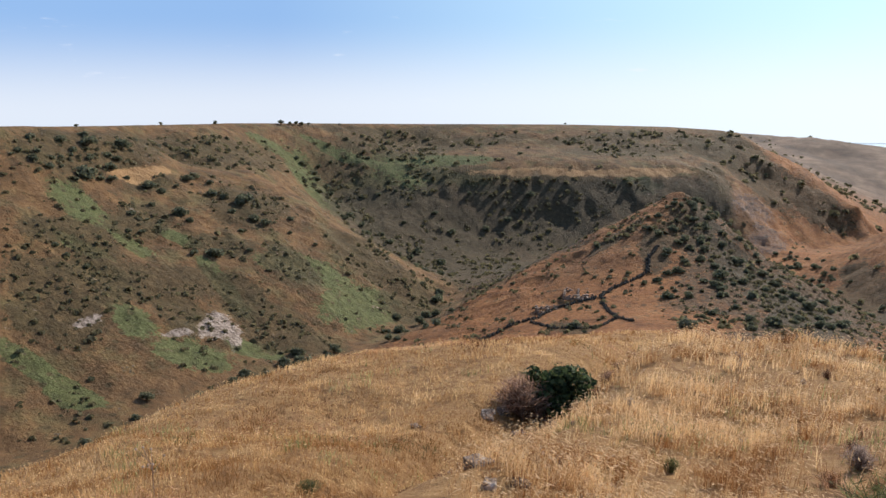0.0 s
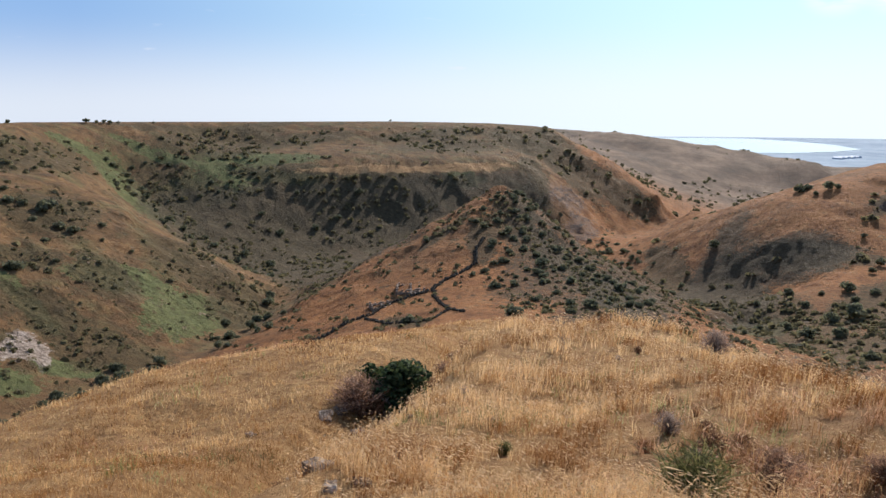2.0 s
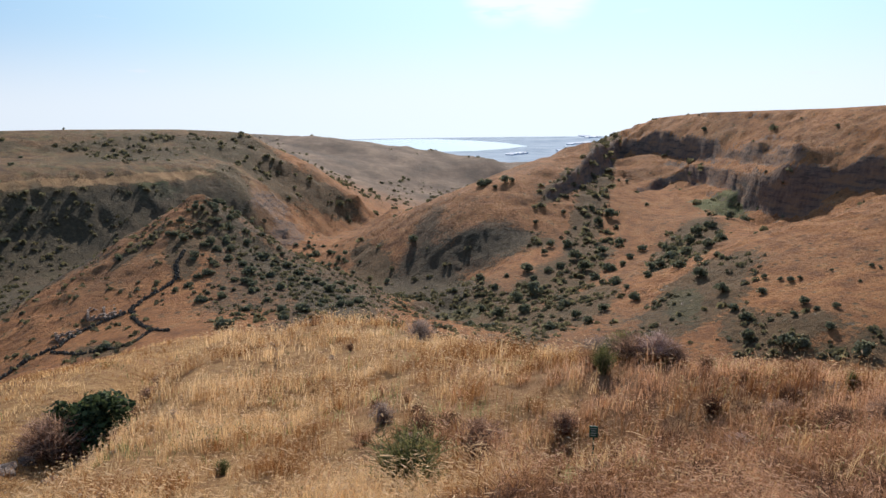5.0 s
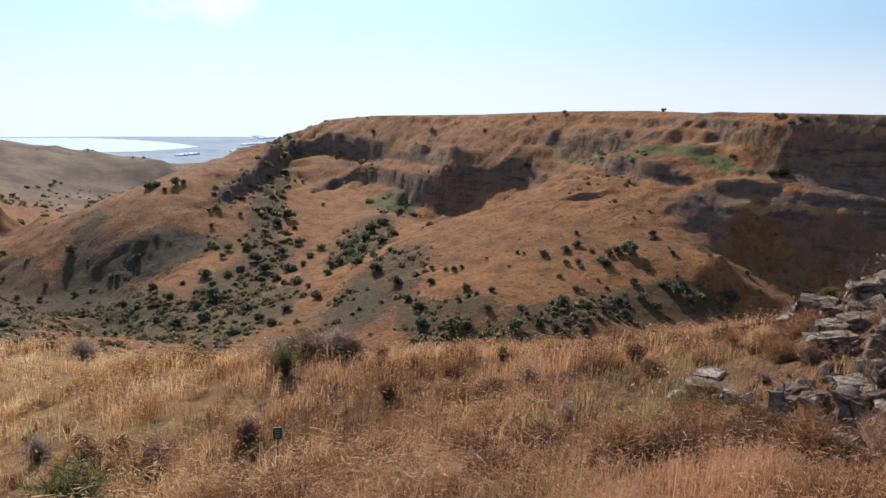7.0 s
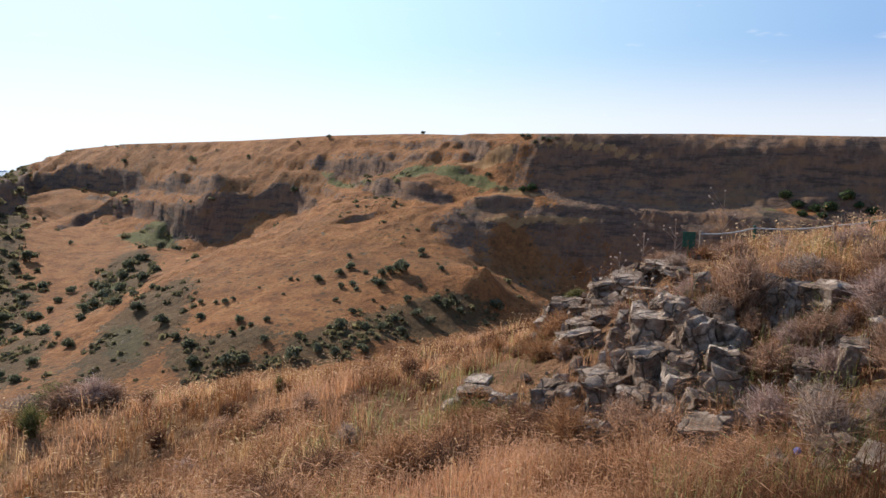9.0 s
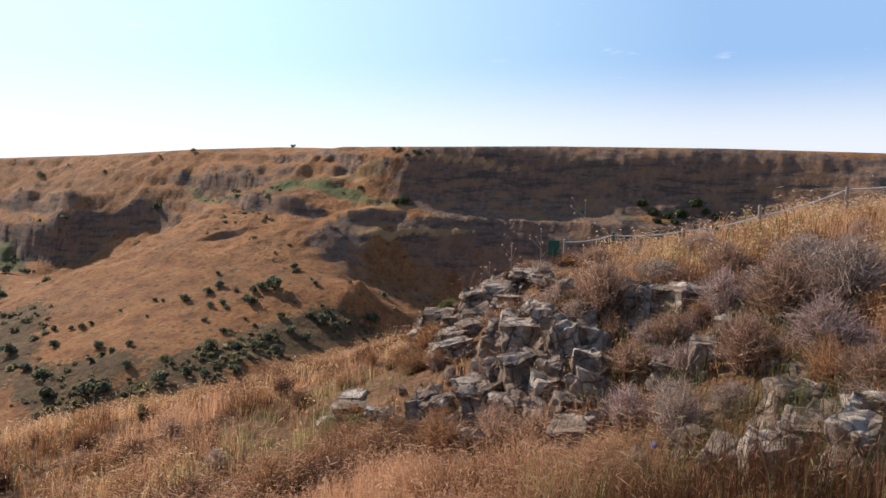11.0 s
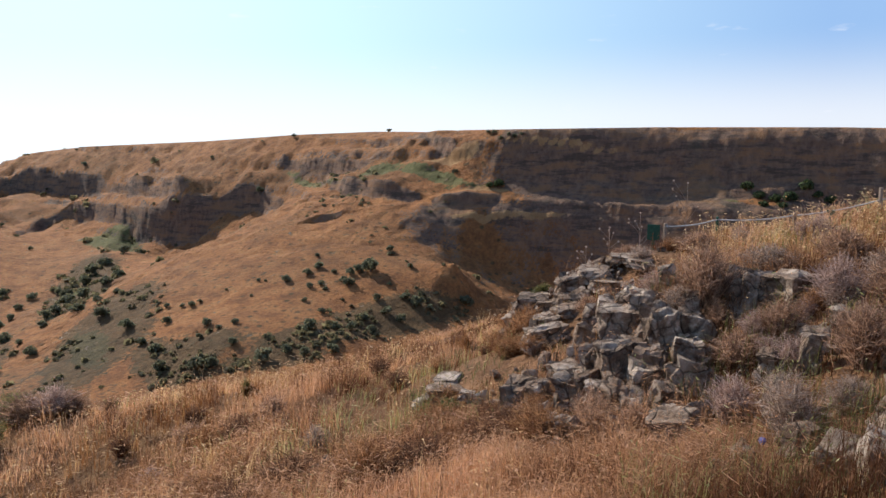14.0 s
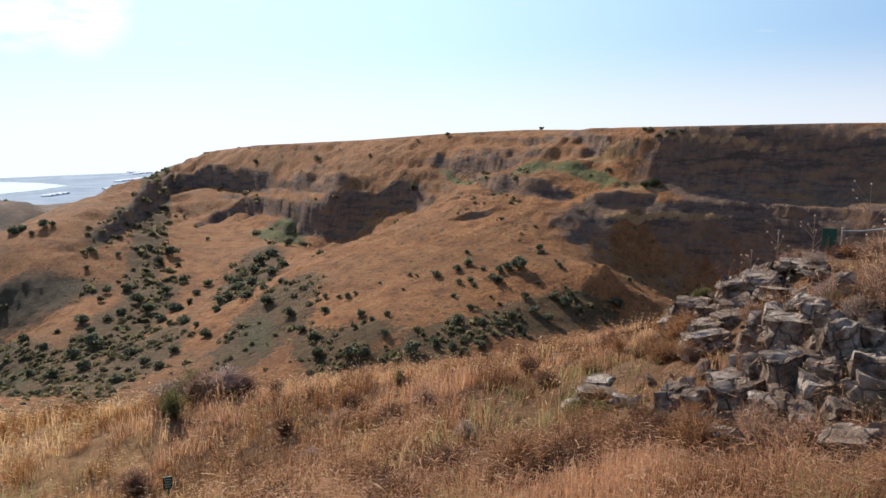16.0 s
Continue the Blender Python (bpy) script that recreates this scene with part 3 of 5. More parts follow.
# ---- what covers the ground: centre and two half axes of each patch (x, y) ----
GREEN_GROUND = []
GREEN_GROUND += [(-293, 247, 15.2, 3.6, 8.5, -12.3), (-269, 250, 11.1, 4.3, 3.6, -5.6), (-266, 277, 12.1, 3.9, 2.5, -4.5), (-222, 205, 11.2, -0.8, 3.0, -8.6), (-198, 210, 11.7, 10.1, 6.0, -9.1), (-219, 160, 14.8, 2.2, 2.6, -4.3), (-204, 161, 9.7, 3.6, 4.6, -5.7), (-228, 265, 22.9, -8.9, 1.8, -6.2), (-191, 238, 10.0, 8.7, 4.1, -6.6), (-326, 535, 47.5, -17.2, 5.4, -17.3), (-355, 538, 43.9, -18.4, 15.4, -31.7), (-364, 611, 45.7, 12.5, 2.9, -8.5), (-304, 660, 56.0, 35.5, 6.5, -15.8), (-312, 601, 37.5, 48.6, 11.4, -28.2), (-256, 642, 30.4, 7.7, 2.7, -10.5), (-219, 317, 17.1, 19.0, 7.7, -15.6)]
GREEN_GROUND += [(-188, 321, 8.7, 24.3, 11.0, -22.1), (-267, 224, 10.1, 6.9, 3.3, -4.5), (-115, 730, 18.8, 10.0, -0.0, -14.2), (-402, 541, 16.3, 15.4, 5.5, -9.9), (368, 565, 14.6, -18.9, -14.7, -25.2), (404, 315, 9.1, -14.2, -8.9, -7.2), (399, 268, -6.9, -33.1, -5.3, -3.9), (391, 231, 3.3, -23.2, -1.1, -0.4), (367, 239, 9.0, -4.9, -0.9, -5.1), (175, 294, 11.2, 6.8, -8.0, -22.4), (409, 376, -19.8, -46.3, -7.2, -6.8), (92, 389, 15.3, -0.8, -6.2, -27.7), (411, 90, -17.6, -22.2, -14.0, -3.2), (411, 119, 5.2, -14.8, -4.7, -1.4)]
# scrub; patches on the far slope and valley floors also paint in shade
SCRUB_GROUND = []
SCRUB_GROUND += [(-335, 295, -2.5, 48.8, 21.0, -22.6), (-364, 401, 18.2, 23.1, 17.6, -24.7), (-310, 307, 0.6, 17.6, 7.1, -7.6), (-275, 346, 12.7, 18.7, 14.8, -22.1), (-240, 241, 16.4, 31.5, 8.8, -11.6), (-250, 198, 13.7, 13.1, 11.0, -11.9), (-195, 255, 12.9, 5.8, 6.8, -12.4), (-181, 260, 7.9, 9.9, 5.0, -7.6), (-279, 219, 3.3, 12.6, 6.9, -7.6), (-249, 293, 10.3, 13.2, 6.2, -7.9), (-282, 272, 1.2, 20.3, 11.7, -12.0), (-372, 721, 56.8, 115.1, 5.8, -11.7), (-297, 761, 44.3, 55.7, 7.0, -17.9), (-172, 875, 59.3, 64.0, 4.1, -19.8), (-150, 827, 53.3, 43.1, 7.0, -37.4), (-189, 640, 47.0, 34.3, 8.5, -44.4)]
SCRUB_GROUND += [(-173, 677, 63.3, 45.5, 4.1, -20.6), (-231, 543, 64.2, -19.1, 17.2, -60.0), (-275, 483, 17.3, -4.7, 3.8, -18.1), (-20, 922, 44.9, -59.7, -10.8, -51.8), (40, 903, 42.8, -15.1, -9.5, -24.3), (-34, 400, 12.0, -10.4, -5.8, -29.8), (-12, 367, 15.8, -28.1, -4.1, -22.5), (12, 327, 15.1, -32.6, -4.8, -32.5), (-238, 176, 6.2, 5.2, 5.0, -6.2), (-70, 381, 11.2, 18.8, 2.3, -5.6), (-64, 263, 10.1, -6.4, 2.8, -11.5), (-288, 555, 85.8, -15.6, 15.7, -44.9), (-231, 651, 75.0, 21.7, 5.4, -22.4), (-251, 522, 45.1, -0.5, 20.5, -65.1), (-48, 365, 7.9, 0.6, 3.6, -23.4), (-213, 376, 23.9, 4.7, 8.5, -24.2)]
SCRUB_GROUND += [(-179, 363, 16.7, 3.3, 8.0, -28.7), (107, 388, 17.8, -57.5, -16.5, -55.7), (91, 418, 17.3, -11.2, -2.4, -12.8), (68, 553, 11.3, -74.9, -13.0, -40.5), (184, 294, 25.6, 7.4, -11.6, -26.9), (183, 243, 14.9, -15.5, -6.7, -10.7), (267, 447, 51.5, 44.3, -22.8, -50.5), (166, 428, 66.2, 64.8, -7.8, -38.6), (249, 196, 19.6, -12.1, -10.3, -8.7), (195, 203, 13.4, -15.0, -4.8, -5.1), (155, 530, 38.2, -17.0, -2.8, -18.2), (98, 505, 21.9, -16.3, -13.3, -63.2), (352, 774, 281.8, 539.1, -66.1, -154.8), (249, 630, 42.7, 51.8, -3.9, -16.5), (223, 601, 15.4, 6.9, -0.6, -4.4)]
SCRUB_GROUND += [(174, 246, 13.1, 8.7, -4.2, -22.5), (177, 234, 7.0, -9.8, -8.5, -11.8), (201, 316, 33.4, 10.8, -11.4, -26.8), (162, 283, 20.4, 9.4, -9.9, -26.7), (135, 337, 41.8, 25.3, -19.2, -40), (217, 202, 25.5, -12.5, -9.5, -9.5), (272, 190, 16.8, -12.6, -10.0, -6.5), (-77, 920, 38.3, -4.8, 0.5, -43.1), (-26, 943, 34.2, -33.9, -6.1, -48.4), (-49, 808, 18.3, -39, -5.8, -30), (-5, 887, 36.2, -14.1, -7.8, -41.4), (44, 896, 34.9, -9.9, -9.2, -29.1)]
SCRUB_GROUND += [(-346, 696, 39.8, 60.8, 21.3, -43.6), (-373, 458, -4.1, 61.4, 26.1, -35.8), (-184, 680, 56.4, 36.1, 4.2, -14.9), (-237, 568, 28.3, 16.8, 13, -40), (-240, 236, 5.7, 30.8, 10.2, -10.1), (-218, 229, 10, 6.1, 7.5, -11.8), (-266, 229, 1.3, 12.6, 13.5, -12.9), (-357, 344, -8.3, 32.8, 23.3, -24.8), (-194, 264, 12.4, 5.4, 4.6, -10.3), (-222, 309, 16, 1.4, 7.2, -17.8), (-234, 189, 5.1, 9.4, 14.4, -13.2), (-216, 265, 17.8, -1, 4.5, -12.8)]
ROCK_GROUND = []
ROCK_GROUND += [(415, 176, 17.9, -55.0, -3.8, -1.3), (428, 124, 2.3, -53.3, -10.5, -2.7), (408, 173, 21.8, -59.8, -3.8, -1.4), (377, 184, 2.8, -37.6, -7.6, -0.6), (389, 144, 7.8, -33.9, -7.7, -3.2), (434, 80, 5.2, -45.4, -3.5, -1.1), (438, 42, 6.8, -33.4, -3.9, -1.8), (441, 9, 3.4, -28.9, -3.7, -1.3), (443, -14, 1.3, -20.0, -3.9, -1.0), (-14, 803, 21.7, 6.6, -7.8, -36.3), (4, 761, 16.7, -2.3, -8.2, -37.9)]
PALE_GROUND = []
PALE_GROUND += [(-207, 237, 5.8, 7.7, 7.5, -11.5), (-210, 216, 1.9, 7.0, 1.6, -1.4), (-199, 236, 0.5, 4.3, 6.1, -7.6), (-229, 191, 0.1, 7.2, 2.5, -1.5)]


# lower right ridge and valley floor: their shade painted as dark patches
SHADE_GROUND = [(88, 541, 50.2, 90.2, -4.9, -41.5), (126, 533, 39.3, -18.6, -2.5, -22.4), (161, 530, 26.4, -1.6, -3.0, -18.0), (92, 422, 37.7, 60.0, -8.9, -48.9), (145, 545, 33.8, 3.7, 0.2, -15.7), (26, 346, 35.4, 102.4, -11.4, -148.4), (83, 490, 46.5, 43.4, -13.8, -80.6)]
# dry grass of the bench and ledges, its sunlit look painted in
LIT_TAWNY_GROUND = []
LIT_TAWNY_GROUND += [(-180, 705, 82.8, 54.1, 1.5, -5.7), (-102, 766, 30.6, 24.4, 1.0, -6.8), (-318, 308, 0.0, 22.7, 6.3, -6.6)]
LIT_TAWNY_GROUND += [(371, 212, 7.6, -18.2, -1.4, -0.7), (382, 184, 6.8, -18.3, -1.4, -0.6), (390, 222, 3.9, -13.5, -2.8, -1.5), (417, 189, 6.8, -39.0, -0.8, -0.3), (410, 258, 0.5, -20.8, -3.7, -2.8)]


def cover_at(patches, x, y):
    """1 inside a patch, falling to 0 at one and a half times its size."""
    best = np.zeros(len(x))
    for cx, cy, ux, uy, vx, vy in patches:
        det = ux * vy - uy * vx
        if abs(det) < 8:
            continue
        dx, dy = x - cx, y - cy
        q = np.hypot((dx * vy - dy * vx) / det, (dy * ux - dx * uy) / det)
        best = np.maximum(best, 1 - smooth(0.45, 1.5, q))
    return best


def home_at(x, y):
    return 1 - smooth(62, 90, np.hypot(x, y - 6))


def heading_of(x, y):
    return np.degrees(np.arctan2(x, y))


def rusty(x, y):
    """How far rusty weeds take the place of straw on the near hill."""
    h, d = heading_of(x, y), np.hypot(x, y)
    near = 1 - smooth(15, 23, d + 3 * fbm(x, y, 4, 2, 14)) * (1 - smooth(34, 52, h))
    patchy = 1 - 0.2 * smooth(0.1, 0.6, fbm(x, y, 2.2, 3, 15))
    return np.clip(smooth(4, 34, h + 18 * fbm(x, y, 3.0, 3, 13)) * near * patchy * (1 - smooth(102, 130, h)), 0, 1)


def ruins_at(x, y):
    """1 among the tumbled stones, where little grows."""
    return np.clip((1 - smooth(0.7, 1.3, np.hypot((x - 12.6) / 4.2, (y - 4.3) / 2.6))) + (1 - smooth(0.6, 1.2, np.hypot((x - 8.0) / 2.6, (y - 0.6) / 1.8))), 0, 1)


def dull_at(x, y):
    """Olive-brown pasture in the valley behind and beside the hump; the hump and the right bank are orange."""
    edge = np.interp(y, [232, 267, 317, 358, 390, 409, 419, 430], [-165, -157, -148, -133, -109, -88, -72, -50])
    hump = smooth(-4, 3, x - edge) * smooth(232, 246, y) * (1 - smooth(424, 436, y))
    return np.clip((1 - smooth(-60, 20, x)) * (1 - hump), 0, 1)


def fast_mesh(name, verts, quads, tris, mat):
    """A mesh out of arrays of four- and three-sided faces."""
    me = bpy.data.meshes.new(name)
    nq, nt = len(quads), len(tris)
    me.vertices.add(len(verts))
    me.vertices.foreach_set("co", np.ascontiguousarray(verts, dtype=np.float32).ravel())
    me.loops.add(4 * nq + 3 * nt)
    loops = np.concatenate([np.asarray(quads, dtype=np.int32).ravel(), np.asarray(tris, dtype=np.int32).ravel()])
    me.loops.foreach_set("vertex_index", loops)
    me.polygons.add(nq + nt)
    me.polygons.foreach_set("loop_start", np.concatenate([4 * np.arange(nq), 4 * nq + 3 * np.arange(nt)]).astype(np.int32))
    me.update(calc_edges=True)
    me.materials.append(mat)
    return me


def thicket_shade_at(x, y, z):
    """The far side of the valley: scrub from foot to bench, its shade painted in."""
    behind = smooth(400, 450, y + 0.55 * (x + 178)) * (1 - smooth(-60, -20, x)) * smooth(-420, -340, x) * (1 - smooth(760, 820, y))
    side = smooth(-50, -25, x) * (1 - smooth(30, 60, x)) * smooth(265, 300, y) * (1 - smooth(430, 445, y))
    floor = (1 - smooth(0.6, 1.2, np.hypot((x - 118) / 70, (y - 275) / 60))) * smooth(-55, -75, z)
    return np.maximum(np.maximum(0.9 * behind * smooth(-66, -82, z), 0.65 * side), np.maximum(0.35 * floor, 0.85 * cover_at(SHADE_GROUND, x, y)))


def cliffs_at(x, y, slope):
    """Bare basalt where the canyon wall is steep."""
    wall = smooth(315, 345, x) * (1 - smooth(150, 270, y + 70 * fbm(x, y, 60, 4, 27))) * smooth(-120, -100, y) * smooth(0.30, 0.50, slope)
    return wall * (1 - smooth(520, 560, x))


# ---- ground ----
def ground_sheet():
    az = np.concatenate([np.arange(-58, 100, 0.16), np.arange(100, 302, 4.0)])
    rad = np.concatenate([np.geomspace(0.7, 60, 150), np.geomspace(60, 230, 105)[1:], np.geomspace(230, 540, 250)[1:], np.geomspace(540, 1200, 115)[1:], np.geomspace(1200, 4950, 55)[1:]])
    a, r = np.meshgrid(np.radians(az), rad)
    x, y = (r * np.sin(a)).ravel(), (r * np.cos(a)).ravel()
    x, y = np.append(x, 0.0), np.append(y, 0.0)
    z, slope, bare = height(x, y, True, True)
    na, nr = len(az), len(rad)
    co = np.stack([x, y, z], 1)
    i = np.arange(na)[None, :] + na * np.arange(nr - 1)[:, None]
    j = (np.arange(na)[None, :] + 1) % na + na * np.arange(nr - 1)[:, None]
    quads = np.stack([i, i + na, j + na, j], -1).reshape(-1, 4)
    tris = [(na * nr, k, (k + 1) % na) for k in range(na)]
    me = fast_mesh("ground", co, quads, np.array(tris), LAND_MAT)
    me.shade_smooth()
    d = np.hypot(x, y)
    for name, values in (("green", cover_at(GREEN_GROUND, x, y)), ("scrub", cover_at(SCRUB_GROUND, x, y)), ("thicket", thicket_shade_at(x, y, z)),
                         ("rock", np.maximum(0.6 * cover_at(ROCK_GROUND, x, y), np.maximum(bare, cliffs_at(x, y, slope)))), ("pale", cover_at(PALE_GROUND, x, y)), ("lit_tawny", cover_at(LIT_TAWNY_GROUND, x, y)),
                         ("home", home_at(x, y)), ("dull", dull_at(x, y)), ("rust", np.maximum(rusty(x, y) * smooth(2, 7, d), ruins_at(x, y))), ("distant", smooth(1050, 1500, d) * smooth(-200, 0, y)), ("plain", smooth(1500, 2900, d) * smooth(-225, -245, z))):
        me.attributes.new(name, "FLOAT", "POINT").data.foreach_set("value", np.ascontiguousarray(values, dtype=np.float32))
    return tagged(new("ground", me), "dry golden grass hills and basalt canyon", "ground", kind="structure")


ground = ground_sheet()


# ---- the lake, the roofs of the plain and the hills beyond ----
def lake():
    shore = [(541, 3560), (705, 3510), (914, 3490), (1100, 3580), (1275, 3735), (1250, 4090), (1142, 4400), (967, 4680), (762, 4760), (200, 4830), (-300, 4700), (100, 3900)]
    bm = bmesh.new()
    bm.faces.new([bm.verts.new((x, y, -247.0)) for x, y in shore])
    me = bpy.data.meshes.new("lake")
    bm.to_mesh(me), bm.free()
    me.materials.append(WATER)
    return tagged(new("lake", me), "pale shining lake in the far plain", "lake", kind="structure")


lake()


def greenhouses():
    """Clusters of long pale roofs on the plain."""
    rng = random.Random(12)
    for cx, cy in ((1042, 3223), (1565, 3810), (1654, 3873), (1923, 4540), (1912, 4391), (1300, 3300)):
        root = new("greenhouses")
        root.matrix_basis = pose(cx, cy, -248, 0, 0, rng.uniform(0, 90))
        for k in range(4):
            bm = bmesh.new()
            ring = [(-14, 0), (-14, 5), (0, 9), (14, 5), (14, 0)]
            ends = [[bm.verts.new((x, y, z)) for x, z in ring] for y in (-20, 20)]
            for i in range(4):
                bm.faces.new((ends[0][i], ends[0][i + 1], ends[1][i + 1], ends[1][i]))
            bm.faces.new(ends[0][::-1]), bm.faces.new(ends[1])
            me = bpy.data.meshes.new("roof")
            bm.to_mesh(me), bm.free()
            me.materials.append(PALE_ROOF)
            ob = new("roof", me)
            ob.parent = root
            ob.matrix_basis = pose(32 * k - 50, rng.uniform(-8, 8), 0)
        tagged(root, "row of long white greenhouses on the plain", "greenhouse", "greenhouses")


greenhouses()

# ---- plants ----
def mesh_from(name, verts, faces, mats, index=None, flat=True):
    me = bpy.data.meshes.new(name)
    me.from_pydata([tuple(v) for v in verts], [], [tuple(f) for f in faces])
    for m in mats:
        me.materials.append(m)
    if index is not None:
        me.polygons.foreach_set("material_index", np.asarray(index, dtype=np.int32))
    if not flat:
        me.shade_smooth()
    return me


def part(name, me, parent, label=""):
    ob = new(name, me)
    ob.parent = parent
    return tagged(ob, label)


def leaf_quads(rng, centres, normals, size, up=0.3):
    """One small four-sided leaf at each centre, turned at random about its normal."""
    n = len(centres)
    t = rng.normal(size=(n, 3))
    u = np.cross(normals, t)
    u /= np.linalg.norm(u, axis=1, keepdims=True) + 1e-9
    v = np.cross(normals, u)
    s = size * rng.uniform(0.6, 1.4, (n, 1))
    verts = np.stack([centres - u * s, centres + v * s * 0.7, centres + u * s, centres - v * s * 0.7], 1).reshape(-1, 3)
    return verts, np.arange(4 * n).reshape(n, 4)


def limb_tube(verts, faces, a, b, ra, rb, sides=5):
    a, b = Vector(a), Vector(b)
    turn = (b - a).to_track_quat("Z", "Y").to_matrix()
    k = len(verts)
    for p, r in ((a, ra), (b, rb)):
        for i in range(sides):
            w = 2 * math.pi * i / sides
            verts.append(tuple(p + turn @ Vector((r * math.cos(w), r * math.sin(w), 0))))
    for i in range(sides):
        j = (i + 1) % sides
        faces.append((k + i, k + j, k + sides + j, k + sides + i))


def tree_meshes(seed, tall=0.8, lobes=8, leaves=340, leaf=0.06):
    """Trunk and crown of a rounded tree one metre wide."""
    rng = np.random.default_rng(seed)
    tv, tf = [], []
    fork = Vector((rng.uniform(-0.04, 0.04), rng.uniform(-0.04, 0.04), 0.22 * tall))
    limb_tube(tv, tf, (0, 0, -0.12), fork, 0.045, 0.03)
    cent, rads = [], []
    for i in range(lobes):
        w, r = 2 * math.pi * i / lobes + rng.uniform(-0.4, 0.4), rng.uniform(0.10, 0.30) if i else 0.02
        c = np.array([r * math.cos(w), r * math.sin(w), tall * rng.uniform(0.34, 0.72)])
        if i == 0:
            c[2] = 0.72 * tall
        cent.append(c)
        rads.append(rng.uniform(0.15, 0.24))
        limb_tube(tv, tf, fork, tuple(c), 0.02, 0.008, 4)
    cv, cf, at = [], [], 0
    # leafy shell over each clump
    per = leaves // lobes
    for c, r in zip(cent, rads):
        d = rng.normal(size=(per, 3))
        d /= np.linalg.norm(d, axis=1, keepdims=True)
        p = c + d * (r * rng.uniform(0.75, 1.15, (per, 1))) * np.array([1, 1, 0.8])
        v, f = leaf_quads(rng, p, d + 0.5 * rng.normal(size=d.shape), leaf)
        cv.append(v), cf.append(f + at)
        at += len(v)
    crown = np.vstack(cv)
    faces = [tuple(f) for f in np.vstack(cf)]
    verts = [tuple(v) for v in crown]
    # shaded heart of each clump
    bm = bmesh.new()
    for c, r in zip(cent, rads):
        g = bmesh.ops.create_icosphere(bm, subdivisions=1, radius=r * 0.60, matrix=Matrix.Translation(c))
        for vert in g["verts"]:
            vert.co += Vector(rng.normal(size=3)) * r * 0.13
            vert.co.z = max(vert.co.z, 0.1 * tall)
    bm.verts.index_update()
    k = len(verts)
    verts += [tuple(v.co) for v in bm.verts]
    faces += [tuple(k + v.index for v in f.verts) for f in bm.faces]
    bm.free()
    return mesh_from("trunk", tv, tf, [BARK]), verts, faces


def make_tree_kind(name, seed, leafmat, tall, label, category, group):
    trunk, verts, faces = tree_meshes(seed, tall)
    root = new(name)
    part("trunk", trunk, root)
    part("crown", mesh_from("crown", verts, faces, [leafmat]), root)
    return tagged(root, label, category, group)


def plant_trees(name, rows, leafmat, label, category, group, seed, tall=(0.6, 0.82)):
    """One plant for each (x, y, width), out of four shapes built once."""
    rng = random.Random(seed)
    kinds = [make_tree_kind(name, seed + k, leafmat, rng.uniform(*tall), label, category, group) for k in range(4)]
    z = height([r[0] for r in rows], [r[1] for r in rows])
    for i, ((x, y, w), h) in enumerate(zip(rows, z)):
        s = w * rng.uniform(0.95, 1.15)
        m = pose(x, y, h - 0.10 * s, 0, 0, rng.uniform(0, 360)) @ Matrix.Diagonal((s, s * rng.uniform(0.85, 1.1), s * rng.uniform(0.85, 1.1), 1))
        ob = kinds[i] if i < 4 else copy_thing(kinds[i % 4], pose(0, 0, 0))
        ob.matrix_basis = m


OAKS_ORANGE_SLOPE = []
OAKS_ORANGE_SLOPE += [(286, 264, 3.6), (255, 256, 5.6), (266, 252, 6.3), (275, 253, 5.2), (274, 242, 4.0), (268, 231, 5.0), (276, 233, 5.6), (266, 226, 7.1), (259, 237, 3.8), (256, 232, 3.2), (254, 240, 3.8), (241, 231, 3.1), (252, 218, 2.1), (236, 216, 4.5), (219, 208, 7.6), (227, 201, 5.7), (250, 270, 2.9), (251, 266, 2.3), (234, 258, 2.2), (236, 277, 1.7), (201, 250, 5.5), (206, 238, 4.5), (200, 241, 3.0), (192, 243, 3.9), (193, 225, 4.7), (217, 279, 4.4), (221, 278, 2.8), (215, 283, 2.8), (201, 276, 5.4), (213, 292, 3.9), (192, 292, 8.2), (199, 322, 10.0)]
OAKS_ORANGE_SLOPE += [(184, 270, 5.7), (180, 257, 6.0), (176, 226, 8.2), (191, 206, 7.6), (180, 222, 5.9), (171, 242, 7.1), (283, 226, 10.7), (311, 235, 4.8), (297, 212, 4.0), (281, 232, 5.6), (277, 210, 2.7), (273, 198, 5.3), (273, 192, 7.9), (297, 179, 8.1), (263, 207, 4.7), (256, 196, 5.6), (244, 199, 6.0), (238, 190, 5.3), (231, 195, 6.2), (257, 189, 5.5), (276, 186, 4.7), (200, 202, 5.4), (202, 195, 4.9), (210, 187, 5.8)]
OAKS_GULLY = []
OAKS_GULLY += [(237, 491, 8.5), (216, 473, 9.7), (242, 465, 7.3), (227, 453, 6.3), (249, 438, 8.6), (260, 555, 13.2), (244, 542, 10.1), (252, 574, 5.8), (203, 433, 11.2), (190, 442, 9.0), (194, 467, 10.2), (187, 419, 9.3), (181, 377, 8.5), (214, 437, 6.1), (188, 502, 8.3), (200, 498, 9.2), (177, 452, 7.6), (178, 486, 6.4), (153, 449, 11.1), (166, 446, 7.4), (151, 431, 5.0), (140, 397, 13.3), (126, 387, 8.4), (120, 357, 7.8), (140, 352, 7.8), (149, 323, 7.3), (134, 322, 6.6), (120, 444, 7.2), (123, 422, 6.2), (106, 358, 7.7), (103, 380, 6.9), (88, 346, 5.7)]
